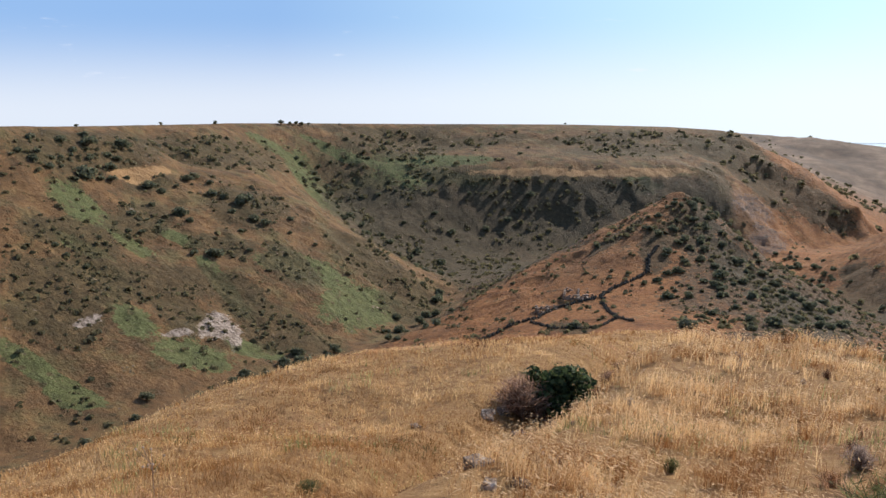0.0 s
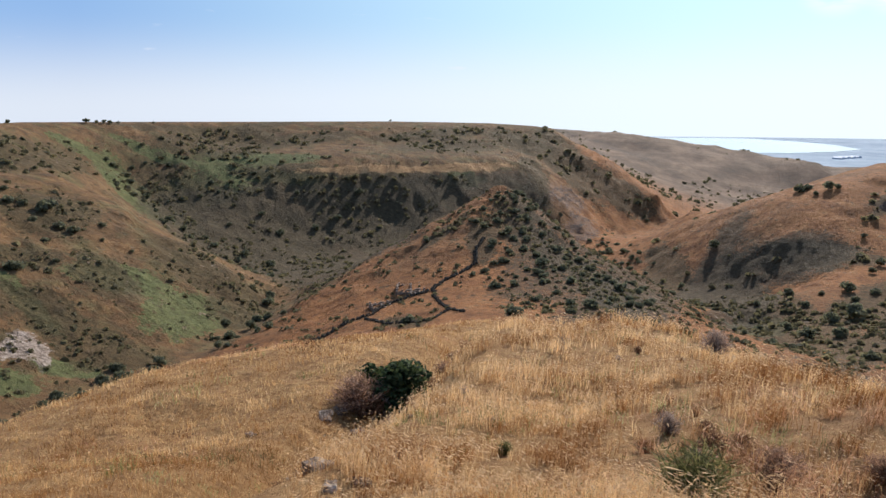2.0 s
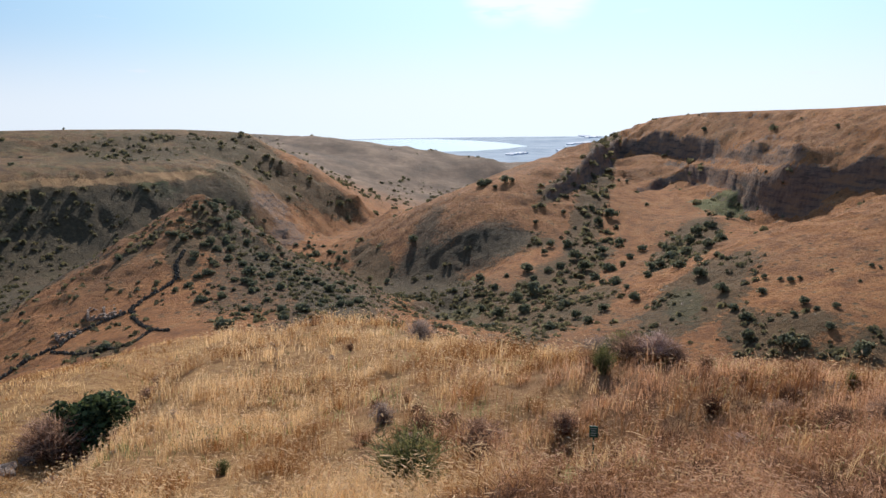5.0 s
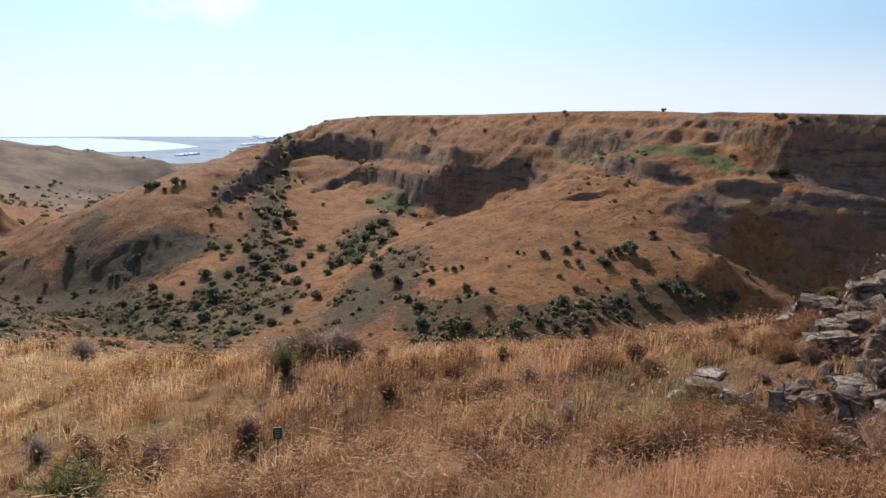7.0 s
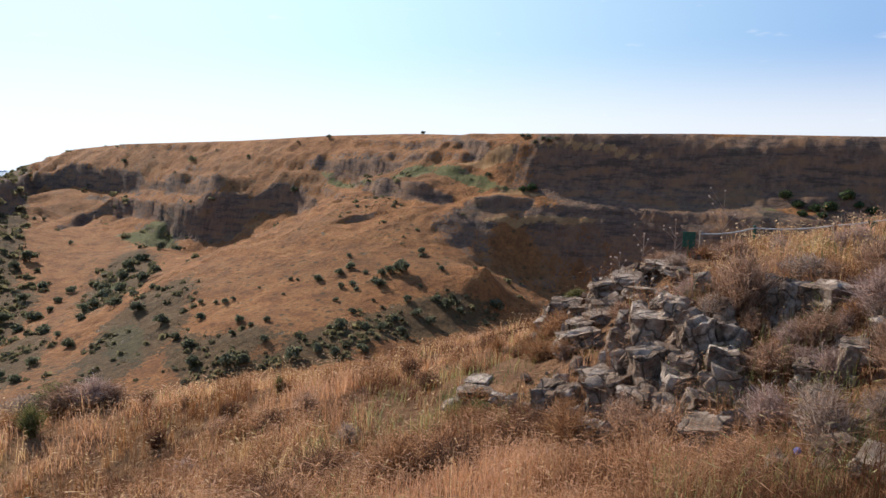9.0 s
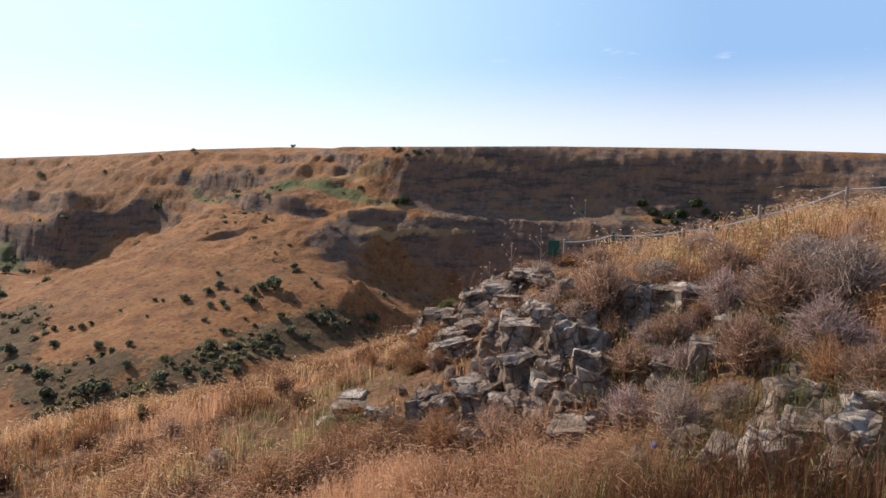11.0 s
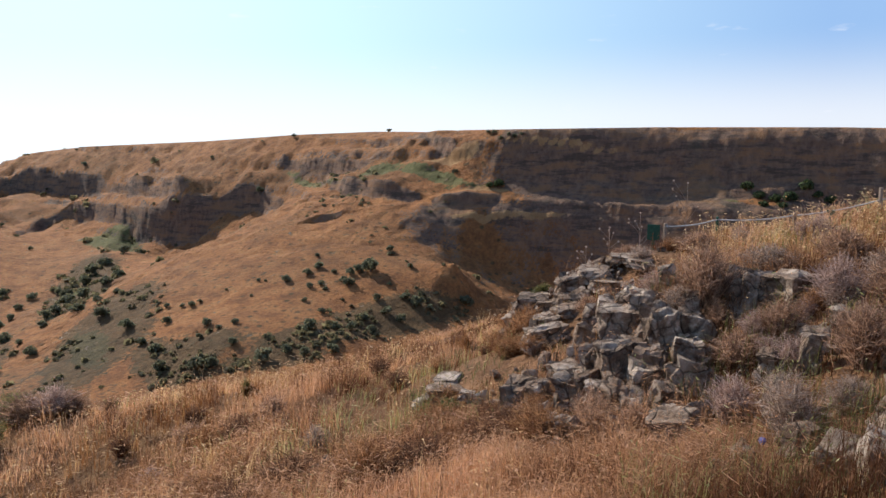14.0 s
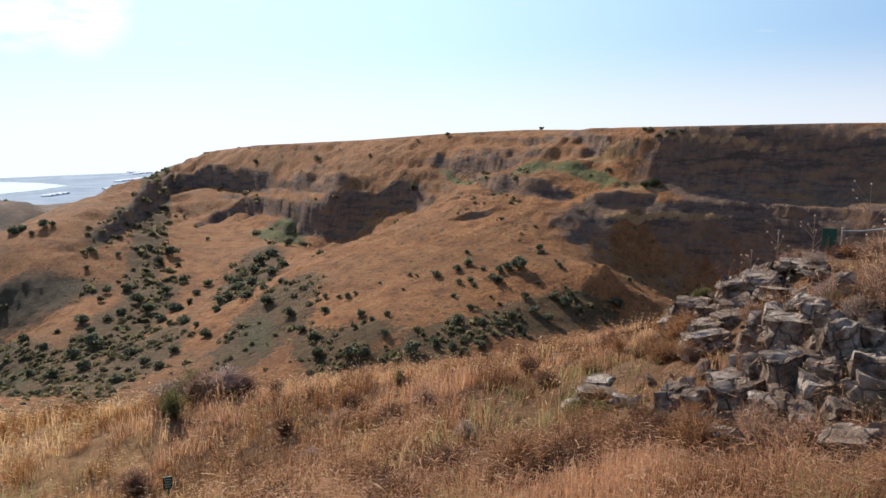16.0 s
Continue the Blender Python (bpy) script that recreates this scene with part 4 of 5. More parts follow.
OAKS_GULLY += [(167, 326, 6.9), (174, 350, 4.3), (193, 548, 5.4), (222, 563, 5.6), (326, 680, 4.6), (334, 679, 4.6), (309, 589, 5.1), (102, 588, 9.3), (137, 443, 4.4), (91, 385, 6.3), (134, 306, 6.9), (115, 306, 6.8), (304, 482, 10.6), (285, 468, 11.0), (269, 449, 9.7), (266, 423, 10.1), (283, 434, 9.6), (244, 412, 11.2), (233, 411, 10.3), (218, 395, 8.4), (223, 364, 6.6), (205, 352, 8.2), (213, 397, 7.0), (193, 363, 6.4), (255, 457, 5.7), (365, 533, 5.0), (337, 508, 10.3), (354, 513, 9.6), (224, 347, 5.1), (411, 437, 7.3), (443, 723, 6.5), (173, 635, 10.1)]
OAKS_GULLY += [(180, 640, 8.1), (192, 628, 11.1), (199, 628, 7.1), (181, 620, 4.9)]
SHRUBS_SOUTH_SLOPE = []
SHRUBS_SOUTH_SLOPE += [(-326, 243, 5.0), (-325, 252, 5.6), (-320, 246, 5.5), (-323, 237, 3.1), (-323, 258, 4.4), (-325, 265, 4.5), (-316, 251, 5.5), (-318, 259, 3.1), (-333, 279, 5.3), (-329, 274, 4.6), (-327, 284, 6.6), (-337, 292, 8.8), (-346, 298, 6.3), (-332, 300, 7.5), (-321, 291, 8.6), (-329, 304, 6.1), (-314, 269, 11.4), (-309, 259, 4.3), (-312, 276, 6.4), (-312, 283, 6.4), (-315, 296, 4.6), (-308, 304, 9.9), (-301, 306, 5.9), (-339, 318, 9.2), (-339, 277, 8.0), (-336, 257, 7.1), (-309, 334, 8.4), (-312, 344, 6.4), (-302, 345, 4.9), (-292, 335, 8.8), (-286, 338, 5.4), (-276, 342, 11.5)]
SHRUBS_SOUTH_SLOPE += [(-273, 328, 6.6), (-262, 334, 8.5), (-255, 334, 6.5), (-304, 320, 3.4), (-292, 289, 3.8), (-287, 271, 5.5), (-279, 281, 4.9), (-282, 275, 3.0), (-281, 297, 9.4), (-273, 295, 6.2), (-276, 257, 4.6), (-274, 263, 4.1), (-246, 281, 9.8), (-258, 316, 5.0), (-240, 300, 3.6), (-251, 272, 4.6), (-253, 355, 4.7), (-243, 340, 3.2), (-232, 348, 3.2), (-186, 175, 4.6), (-207, 171, 3.0), (-178, 191, 3.0), (-179, 163, 4.0), (-226, 160, 3.5), (-264, 213, 3.7), (-270, 213, 4.2), (-257, 216, 3.6)]
SHRUBS_FAR = []
SHRUBS_FAR += [(-283, 519, 6.4), (-269, 506, 7.1), (-328, 567, 6.0), (-317, 600, 6.2), (-279, 552, 5.7), (-266, 587, 5.9), (-250, 628, 7.3), (-390, 561, 6.3), (-386, 562, 6.2), (-379, 580, 5.3), (-374, 592, 5.3), (-358, 603, 7.5), (-351, 621, 5.4), (-316, 577, 6.0), (-302, 623, 5.3), (-307, 592, 5.1), (-292, 632, 5.3), (-210, 622, 8.1), (-224, 601, 8.9), (-201, 659, 8.5), (-244, 572, 9.6), (-234, 729, 5.8), (-242, 698, 5.6), (-247, 511, 8.8), (-225, 506, 9.5), (-239, 773, 4.9)]
SHRUBS_HUMP = []
SHRUBS_HUMP += [(-23, 261, 7.9), (-35, 308, 5.4), (-16, 288, 4.6), (-13, 319, 3.5), (-3, 286, 5.4), (-2, 271, 3.9), (5, 286, 7.7), (-27, 311, 4.9), (-17, 344, 8.1), (-27, 361, 5.1), (-11, 337, 3.2), (-3, 323, 5.6), (2, 339, 3.7), (-35, 343, 4.8), (-42, 361, 5.6), (-49, 379, 5.3), (-54, 385, 5.4), (-43, 388, 6.0), (-36, 378, 5.9), (-29, 384, 6.5), (-35, 401, 5.6), (-28, 398, 5.5), (-19, 388, 5.4), (-10, 372, 5.8), (0, 367, 5.7), (5, 355, 5.5), (9, 331, 5.2), (18, 327, 5.1), (22, 314, 4.5), (-52, 400, 4.3), (-49, 409, 3.8), (-46, 419, 3.2)]
SHRUBS_HUMP += [(-41, 421, 3.2), (-35, 409, 3.8), (-62, 261, 6.4), (-78, 372, 4.7), (13, 342, 4.8), (14, 305, 4.8), (25, 304, 4.3), (-19, 331, 4.1), (-9, 303, 3.8), (-39, 340, 4.3), (-57, 386, 4.2)]
hump_rng = random.Random(55)
for k in range(95):
    f, u = 5 * hump_rng.random(), hump_rng.random() ** 0.8
    i = int(f)
    crest_at, foot_at = [[LAND[name][i][j] + (f - i) * (LAND[name][i + 1][j] - LAND[name][i][j]) for j in range(2)] for name in ("hump_crest", "hump_right")]
    SHRUBS_HUMP.append((crest_at[0] + u * (foot_at[0] - crest_at[0]) + hump_rng.gauss(0, 2), crest_at[1] + u * (foot_at[1] - crest_at[1]) + hump_rng.gauss(0, 3), hump_rng.uniform(2.2, 5.0)))
RIM_TREES = []
RIM_TREES += [(-409, 420, 4.0), (-435, 509, 4.6), (-428, 593, 6.1), (-425, 603, 3.9), (-422, 609, 5.1), (-420, 615, 5.1), (-421, 629, 4.0), (-412, 672, 3.6), (-371, 315, 2.6), (-234, 907, 3.6), (469, 454, 5.0), (464, 487, 3.1), (496, 373, 4.3), (419, 236, 3.3), (419, 232, 4.0), (412, 223, 3.6), (413, 218, 3.6), (413, 214, 3.9), (415, 210, 3.5), (465, 772, 4.1)]
CLIFF_SHRUBS = []
CLIFF_SHRUBS += [(422, 79, 7.2), (419, 72, 8.4), (416, 64, 7.7), (419, 57, 9.1), (427, 51, 8.5), (427, 45, 7.9), (424, 39, 6.5), (409, 59, 6.3), (408, 68, 5.7), (396, 216, 8.3), (392, 220, 6.9)]
plant_trees("oak_tree", OAKS_ORANGE_SLOPE, OAK_LEAF, "dark green rounded oak on an orange grass slope", "tree", "oaks of the orange slope", 11)
plant_trees("oak_tree", OAKS_GULLY, OAK_LEAF, "dark green oak in a dry gully", "tree", "oaks of the gully", 21)
plant_trees("shrub", SHRUBS_SOUTH_SLOPE, OAK_LEAF, "dark evergreen shrub on the valley side", "shrub", "shrubs of the valley side", 31, (0.45, 0.65))
plant_trees("shrub", SHRUBS_FAR, OAK_LEAF, "dark evergreen shrub on the far slope", "shrub", "shrubs of the far slope", 41, (0.45, 0.65))
plant_trees("shrub", SHRUBS_HUMP, OAK_LEAF, "dark green shrub on the steep hump", "shrub", "shrubs of the hump", 51, (0.45, 0.65))
plant_trees("cliff_shrub", CLIFF_SHRUBS, SHRUB_LEAF, "bright green shrub on a ledge of the cliff", "shrub", "shrubs of the cliff", 81, (0.5, 0.7))
plant_trees("rim_tree", RIM_TREES, OAK_LEAF, "small dark tree on the plateau rim", "tree", "trees of the rim", 61, (0.7, 0.9))


def bankside(name, count, reach, seed):
    """Thickets along a stream bed."""
    rng = random.Random(seed)
    line, rows = LAND[name], []
    for k in range(count):
        i = rng.randrange(len(line) - 1)
        f = rng.random()
        rows.append((line[i][0] + f * (line[i + 1][0] - line[i][0]) + rng.gauss(0, reach), line[i][1] + f * (line[i + 1][1] - line[i][1]) + rng.gauss(0, reach), rng.uniform(3.5, 8.0)))
    plant_trees("stream_shrub", rows, OAK_LEAF, "dense green shrub along a valley stream", "shrub", "thicket of " + name.replace("_", " "), seed, (0.5, 0.7))


bankside("stream_right", 70, 9, 71)
bankside("stream_left", 40, 8, 72)
bankside("trib", 36, 8, 73)


def scatter(rng, count, ring, heading, keep):
    """Places in a sector, even over the logarithm of the distance; keep gives each one's chance."""
    d = np.exp(rng.uniform(math.log(ring[0]), math.log(ring[1]), count))
    a = np.radians(rng.uniform(*heading, count))
    x, y = d * np.sin(a), d * np.cos(a)
    ok = rng.uniform(size=count) < keep(x, y)
    return x[ok], y[ok]


def low_scrub():
    """Countless low bushes of the slopes, as one mesh."""
    rng = np.random.default_rng(5)

    def keep(x, y):
        loose = 0.10 * cover_at(GREEN_GROUND, x, y) + 0.20 * smooth(0.0, 0.4, fbm(x, y, 60, 3, 77)) * np.where(x < -40, 0.9, 0.6)
        loose = loose * np.where((x > 170) & (y < 380) & (x < 330), 0.2, 1) * np.where((x > 60) & (y > 400), 0.4, 1)
        flank = smooth(0, 14, x - np.interp(y, [252, 297, 337, 367, 402, 428], [-38, -44, -47, -48, -45, -44])) * (1 - smooth(55, 75, x)) * smooth(250, 280, y) * (1 - smooth(425, 440, y))
        west = smooth(-160, -140, x) * (1 - flank) * smooth(240, 262, y) * (1 - smooth(425, 440, y)) * (1 - smooth(-52, -44, x))
        loose = loose + 0.30 * west * smooth(-0.1, 0.3, fbm(x + 0.6 * y, 0.35 * y, 14, 3, 81))
        p = np.maximum(0.62 * cover_at(SCRUB_GROUND, x, y) * smooth(-0.5, 0.1, fbm(x, y, 22, 3, 79)), 0.45 * flank * smooth(-0.4, 0.1, fbm(x, y, 16, 3, 80))) + loose
        bald = smooth(35, 55, x) * (1 - smooth(165, 185, x)) * smooth(490, 515, y) * (1 - smooth(650, 670, y))
        return p * (1 - 0.93 * bald) * (1 - 0.9 * cover_at(ROCK_GROUND, x, y)) * (1 - 0.9 * cover_at(LIT_TAWNY_GROUND, x, y))

    x, y = scatter(rng, 76000, (150, 1150), (-56, 72), keep)
    fx, fy = scatter(rng, 2600, (1100, 2300), (-4, 34), lambda x, y: 0.9 * smooth(0.0, 0.5, fbm(x, y, 120, 4, 78)))
    x, y = np.append(x, fx), np.append(y, fy)
    z = height(x, y)
    ok = z / np.hypot(x, y) < np.where(x < 20, -0.037, -0.024)
    x, y, z = x[ok], y[ok], z[ok]
    n = len(x)
    size = rng.uniform(0.5, 1.25, n) ** 2 * 1.6 * np.clip(np.hypot(x, y) / 420, 0.8, 2.2) * np.where(x > 60, 1.35, 1)
    per = 9
    d = rng.normal(size=(n, per, 3))
    d[..., 2] = np.abs(d[..., 2])
    d /= np.linalg.norm(d, axis=2, keepdims=True)
    p = np.stack([x, y, z], 1)[:, None, :] + d * size[:, None, None] * np.array([1, 1, 0.75]) * 0.6
    v, f = leaf_quads(rng, p.reshape(-1, 3), (d + 0.4 * rng.normal(size=d.shape)).reshape(-1, 3), 0.5)
    v = (v.reshape(-1, 4, 3) - p.reshape(-1, 1, 3)) * np.repeat(size, per)[:, None, None] + p.reshape(-1, 1, 3)
    return tagged(new("low_scrub", mesh_from("low_scrub", v.reshape(-1, 3), f, [BRUSH_LEAF])), "low dull green scrub over the slopes", "scrub", kind="stuff")


low_scrub()


def stems(name, rng, x, y, tall, wide, mat, label, tone, heads=0.0, lean=0.35, droop=0.25, plump=1.5):
    """A sward of single stems: each a bent, tapering blade, some with a seed head."""
    n = len(x)
    z = height(x, y) - 0.03
    turn = rng.uniform(0, 2 * math.pi, n)
    side = np.stack([np.cos(turn), np.sin(turn), np.zeros(n)], 1)
    bend = rng.uniform(0, 2 * math.pi, n)
    off = np.stack([np.cos(bend), np.sin(bend), np.zeros(n)], 1) * (lean * rng.uniform(0.1, 1, n) * tall)[:, None] + np.array([0.10, -0.06, 0]) * tall[:, None]
    base = np.stack([x, y, z], 1)
    up = np.stack([np.zeros(n), np.zeros(n), tall], 1)
    mid = base + off * 0.35 + up * 0.6
    tip = base + off + up * (1 - droop * rng.uniform(0, 1, n))[:, None]
    w = (wide / 2)[:, None]
    v = np.stack([base - side * w, base + side * w, mid + side * w * 0.8, mid - side * w * 0.8, tip], 1)
    k = 5 * np.arange(n)
    quads = np.stack([k, k + 1, k + 2, k + 3], 1)
    tris = np.stack([k + 3, k + 2, k + 4], 1)
    verts = v.reshape(-1, 3)
    shade = np.repeat(tone, 5)
    if heads:
        h = np.flatnonzero(rng.uniform(size=n) < heads)
        top, s, ww = tip[h], side[h], (wide[h] * plump)[:, None]
        drop = np.stack([off[h, 0], off[h, 1], -0.10 * tall[h]], 1) * 0.25
        hv = np.stack([top - drop * 0.9, top + s * ww, top + drop, top - s * ww], 1)
        k = len(verts) + 4 * np.arange(len(h))
        quads = np.vstack([quads, np.stack([k, k + 1, k + 2, k + 3], 1)])
        verts = np.vstack([verts, hv.reshape(-1, 3)])
        shade = np.append(shade, np.repeat(np.clip(tone[h] + 0.28 * plump, 0, 1), 4))
    me = fast_mesh(name, verts, quads, tris, mat)
    me.attributes.new("tone", "FLOAT", "POINT").data.foreach_set("value", np.ascontiguousarray(shade, dtype=np.float32))
    return tagged(new(name, me), label, "grass", kind="stuff")


def knoll(x, y):
    """1 on the tall grass of the knoll, 0 on the grazed slope beside it."""
    side = x - (-5.4 + 0.05 * (y - 18))
    return smooth(-0.9, 0.9, side + 0.9 * fbm(x, y, 4, 3, 3))


def tufted(rng, count, ring, heading, keep, per, spread):
    """Stems gathered in tufts: places, and for each the random number of its tuft."""
    cx, cy = scatter(rng, count, ring, heading, keep)
    n = len(cx)
    k = np.repeat(np.arange(n), per)
    s = spread * np.clip(np.hypot(cx, cy) / 14, 0.7, 2.5)[k]
    own = rng.uniform(size=n)[k]
    return cx[k] + rng.normal(size=n * per) * s, cy[k] + rng.normal(size=n * per) * s, own


def meadow(name, seed, count, ring, heading, keep, per, spread, tall, mat, label, heads, lean, plump=1.5):
    rng = np.random.default_rng(seed)
    x, y, own = tufted(rng, count, ring, heading, keep, per, spread)
    d = np.hypot(x, y)
    broad, small = fbm(x, y, 4.5, 3, seed + 40), fbm(x, y, 1.1, 2, seed + 50)
    tone = np.clip(0.48 + 0.50 * broad + 0.50 * small + 0.65 * (own - 0.5), 0, 1)
    h = rng.uniform(*tall, len(x)) * (0.55 + 0.75 * own) * np.clip(1 + 0.35 * fbm(x, y, 3, 2, seed + 60) + 0.45 * fbm(x, y, 0.8, 2, seed + 70), 0.3, 2)
    stems(name, rng, x, y, h, np.clip(0.00072 * d, 0.0036, 0.045), mat, label, tone, heads, lean, plump=plump)


meadow("short_turf", 12, 9000, (0.7, 26), (-180, 180), lambda x, y: 1 - smooth(3.6, 4.4, np.hypot(x, y)) * (np.abs(heading_of(x, y) - 22) < 78), 8, 0.10, (0.07, 0.2), SHORT,
       "trodden short dry turf", 0.2, 0.8)


def olive_at(x, y):
    """Herbs that are still green in the hollow before the ruins."""
    return 0.9 * np.exp(-((x - 9.6) / 2.5) ** 2 - ((y - 6.8) / 1.9) ** 2)


def boulders_at(x, y):
    return 1 - smooth(0.7, 1.2, np.hypot((x - 6.7) / 1.9, (y - 0.1) / 1.2))


def underfoot(x, y):
    """1 on the low rusty herbs nearest the path, before the ruins."""
    return smooth(30, 42, heading_of(x, y)) * (1 - smooth(8.0, 10.5, np.hypot(x, y)))


def bank_top(x, y):
    """Golden tufts on the top of the bank, along the fence."""
    return smooth(11.2, 12.6, x) * (1 - smooth(3.2, 4.4, y))


meadow("golden_grass", 8, 34000, (4.6, 56), (-24, 100), lambda x, y: knoll(x, y) * (1 - 0.97 * underfoot(x, y)) * (1 - (0.92 - 0.6 * bank_top(x, y)) * rusty(x, y)) * (1 - 0.75 * ruins_at(x, y) * (1 - bank_top(x, y))) * (0.10 + 0.90 * smooth(-0.35, 0.25, fbm(x, y, 1.3, 3, 31))),
       9, 0.075, (0.28, 0.58), STRAW, "tall golden wild oats, dry and backlit", 0.9, 0.5, 1.8)
meadow("rusty_weeds", 9, 31000, (4.6, 40), (0, 100), lambda x, y: rusty(x, y) * (1 - 0.35 * ruins_at(x, y)) * (1 - 0.85 * boulders_at(x, y)) * np.maximum(0.8 * underfoot(x, y), 0.05 + 0.95 * smooth(-0.3, 0.2, fbm(x, y, 1.1, 3, 32))),
       9, 0.09, (0.18, 0.46), RUST, "rusty dry weeds with small seed heads", 0.9, 0.6, 1.2)
meadow("short_grass", 10, 17000, (9, 75), (-58, 4), lambda x, y: (1 - knoll(x, y)) * 0.95, 6, 0.12, (0.12, 0.28), SHORT,
       "short straw-coloured grass of the smooth slope", 0.3, 0.8)
meadow("russet_patches", 14, 9000, (9, 60), (-58, 0), lambda x, y: (1 - knoll(x, y)) * smooth(0.0, 0.45, fbm(x, y, 7, 3, 16)), 6, 0.14, (0.12, 0.26), RUST,
       "russet patches in the short grass of the slope", 0.5, 0.7, 1.2)
meadow("green_grass", 11, 11000, (4.6, 45), (-50, 100), lambda x, y: 0.75 * smooth(0.15, 0.6, fbm(x, y, 2.2, 3, 91)) + olive_at(x, y) * smooth(-0.5, 0.2, fbm(x, y, 1.3, 3, 92)), 8, 0.10, (0.15, 0.42), SEDGE,
       "sparse olive green stems among the straw", 0.45, 0.5)

# ---- the ruined wall, stones and shrubs of the near hill: x, y, width, height ----
SLAB_STONES = []
SLAB_STONES += [(13.2, 6.2, 0.67, 0.34), (12.5, 5.6, 0.62, 0.23), (11.4, 5.1, 0.67, 0.32), (13.1, 5.5, 0.45, 0.22), (12.7, 5.3, 0.67, 0.22), (13.5, 5.6, 0.45, 0.17), (13.8, 5.2, 0.72, 0.29), (13.3, 4.7, 0.56, 0.2), (14.4, 4.8, 0.72, 0.16), (14.1, 4.4, 0.6, 0.18), (14.3, 5.9, 0.6, 0.2), (14.7, 5.2, 0.75, 0.22), (13.6, 6.4, 0.55, 0.2), (13.1, 5.9, 0.5, 0.2)]
WALL_STONES = []
WALL_STONES += [(11.0, 3.8, 0.53, 0.35), (10.2, 3.1, 0.48, 0.37), (10.0, 3.3, 0.64, 0.42), (9.8, 2.9, 0.32, 0.44), (9.5, 2.6, 0.4, 0.51), (9.7, 2.3, 0.32, 0.35), (9.0, 2.2, 0.43, 0.39), (8.7, 2.0, 0.43, 0.28), (9.8, 3.8, 0.4, 0.28), (9.4, 3.9, 0.4, 0.22), (9.1, 3.1, 0.5, 0.46), (8.8, 2.6, 0.43, 0.33), (8.4, 2.2, 0.32, 0.21), (9.0, 2.5, 0.29, 0.32), (10.2, 3.9, 0.4, 0.35), (9.4, 2.9, 0.4, 0.3), (9.9, 4.9, 0.18, 0.13), (8.7, 4.3, 0.43, 0.32), (8.7, 4.0, 0.36, 0.24), (8.8, 3.6, 0.36, 0.28), (7.3, 3.1, 0.32, 0.21), (7.3, 1.8, 0.45, 0.32), (8.6, 3.1, 0.36, 0.24), (8.3, 2.6, 0.26, 0.18), (12.0, 5.4, 0.5, 0.3), (10.6, 3.4, 0.5, 0.3), (9.3, 3.3, 0.45, 0.34), (8.9, 3.4, 0.4, 0.3), (9.1, 2.7, 0.36, 0.3), (8.5, 2.9, 0.38, 0.26)]
FLAT_STONES = []
FLAT_STONES += [(10.29, 6.38, 0.41, 0.12), (9.69, 6.18, 0.39, 0.28), (9.96, 6.15, 0.61, 0.09), (9.48, 5.53, 0.23, 0.16), (9.69, 6.57, 0.23, 0.17), (6.73, 4.45, 0.14, 0.09), (6.53, 4.07, 0.17, 0.09)]
HEAP_STONES = []
HEAP_STONES += [(10.7, 1.8, 0.53, 0.5), (10.8, 2.1, 0.35, 0.19), (10.7, 1.3, 0.53, 0.35), (9.0, 0.8, 0.25, 0.2), (8.5, 0.8, 0.19, 0.35), (8.7, 1.2, 0.22, 0.24), (9.5, 0.6, 0.29, 0.24), (7.3, -0.2, 0.28, 0.21), (6.7, -0.1, 0.34, 0.3), (5.8, -0.2, 0.29, 0.21), (6.5, 0.6, 0.29, 0.19), (5.8, 0.3, 0.19, 0.13), (5.4, 0.0, 0.36, 0.23), (5.6, -0.1, 0.2, 0.18), (5.2, -0.5, 0.32, 0.39), (6.6, -0.3, 0.19, 0.26), (7.4, 0.9, 0.34, 0.28), (14.81, -0.22, 0.5, 0.18), (8.77, 2.0, 0.32, 0.29), (5.89, -0.61, 0.29, 0.29)]
HILL_STONES = []
HILL_STONES += [(-5.52, 13.22, 0.55, 0.25), (-4.49, 11.64, 0.43, 0.22), (-3.72, 10.08, 0.32, 0.19), (-3.31, 10.42, 0.29, 0.13), (-7.25, 22.83, 0.56, 0.28), (-7.12, 24.45, 0.42, 0.21), (-8.27, 23.89, 0.46, 0.25), (-10.24, 20.80, 0.31, 0.16), (-8.51, 23.02, 0.61, 0.25), (3.16, 10.00, 0.36, 0.22), (0.80, 9.66, 0.26, 0.17), (3.98, 8.11, 0.47, 0.20), (4.50, 7.92, 0.32, 0.16), (5.21, 7.91, 0.24, 0.11), (7.02, 6.09, 0.31, 0.19), (6.77, 6.14, 0.23, 0.14), (6.04, 7.34, 0.19, 0.10)]
DRY_SHRUBS = []
DRY_SHRUBS += [(15.41, 5.1, 0.88, 0.45), (8.21, 17.97, 1.28, 0.73), (8.81, 17.14, 1.55, 0.87), (9.17, 16.66, 1.23, 0.86), (9.47, 16.34, 0.91, 0.61), (5.31, 29.33, 1.44, 1.2), (-7.75, 24.6, 2.6, 1.7), (-7.0, 25.2, 2.2, 1.6), (3.73, 13.82, 1.09, 0.61), (1.94, 15.57, 0.66, 0.59), (5.48, 13.64, 0.74, 0.62), (6.89, 9.77, 0.6, 0.5), (9.26, 9.47, 0.65, 0.65), (8.38, 7.64, 0.47, 0.47), (8.7, 11.15, 0.7, 0.47), (4.38, 5.13, 0.53, 0.35)]
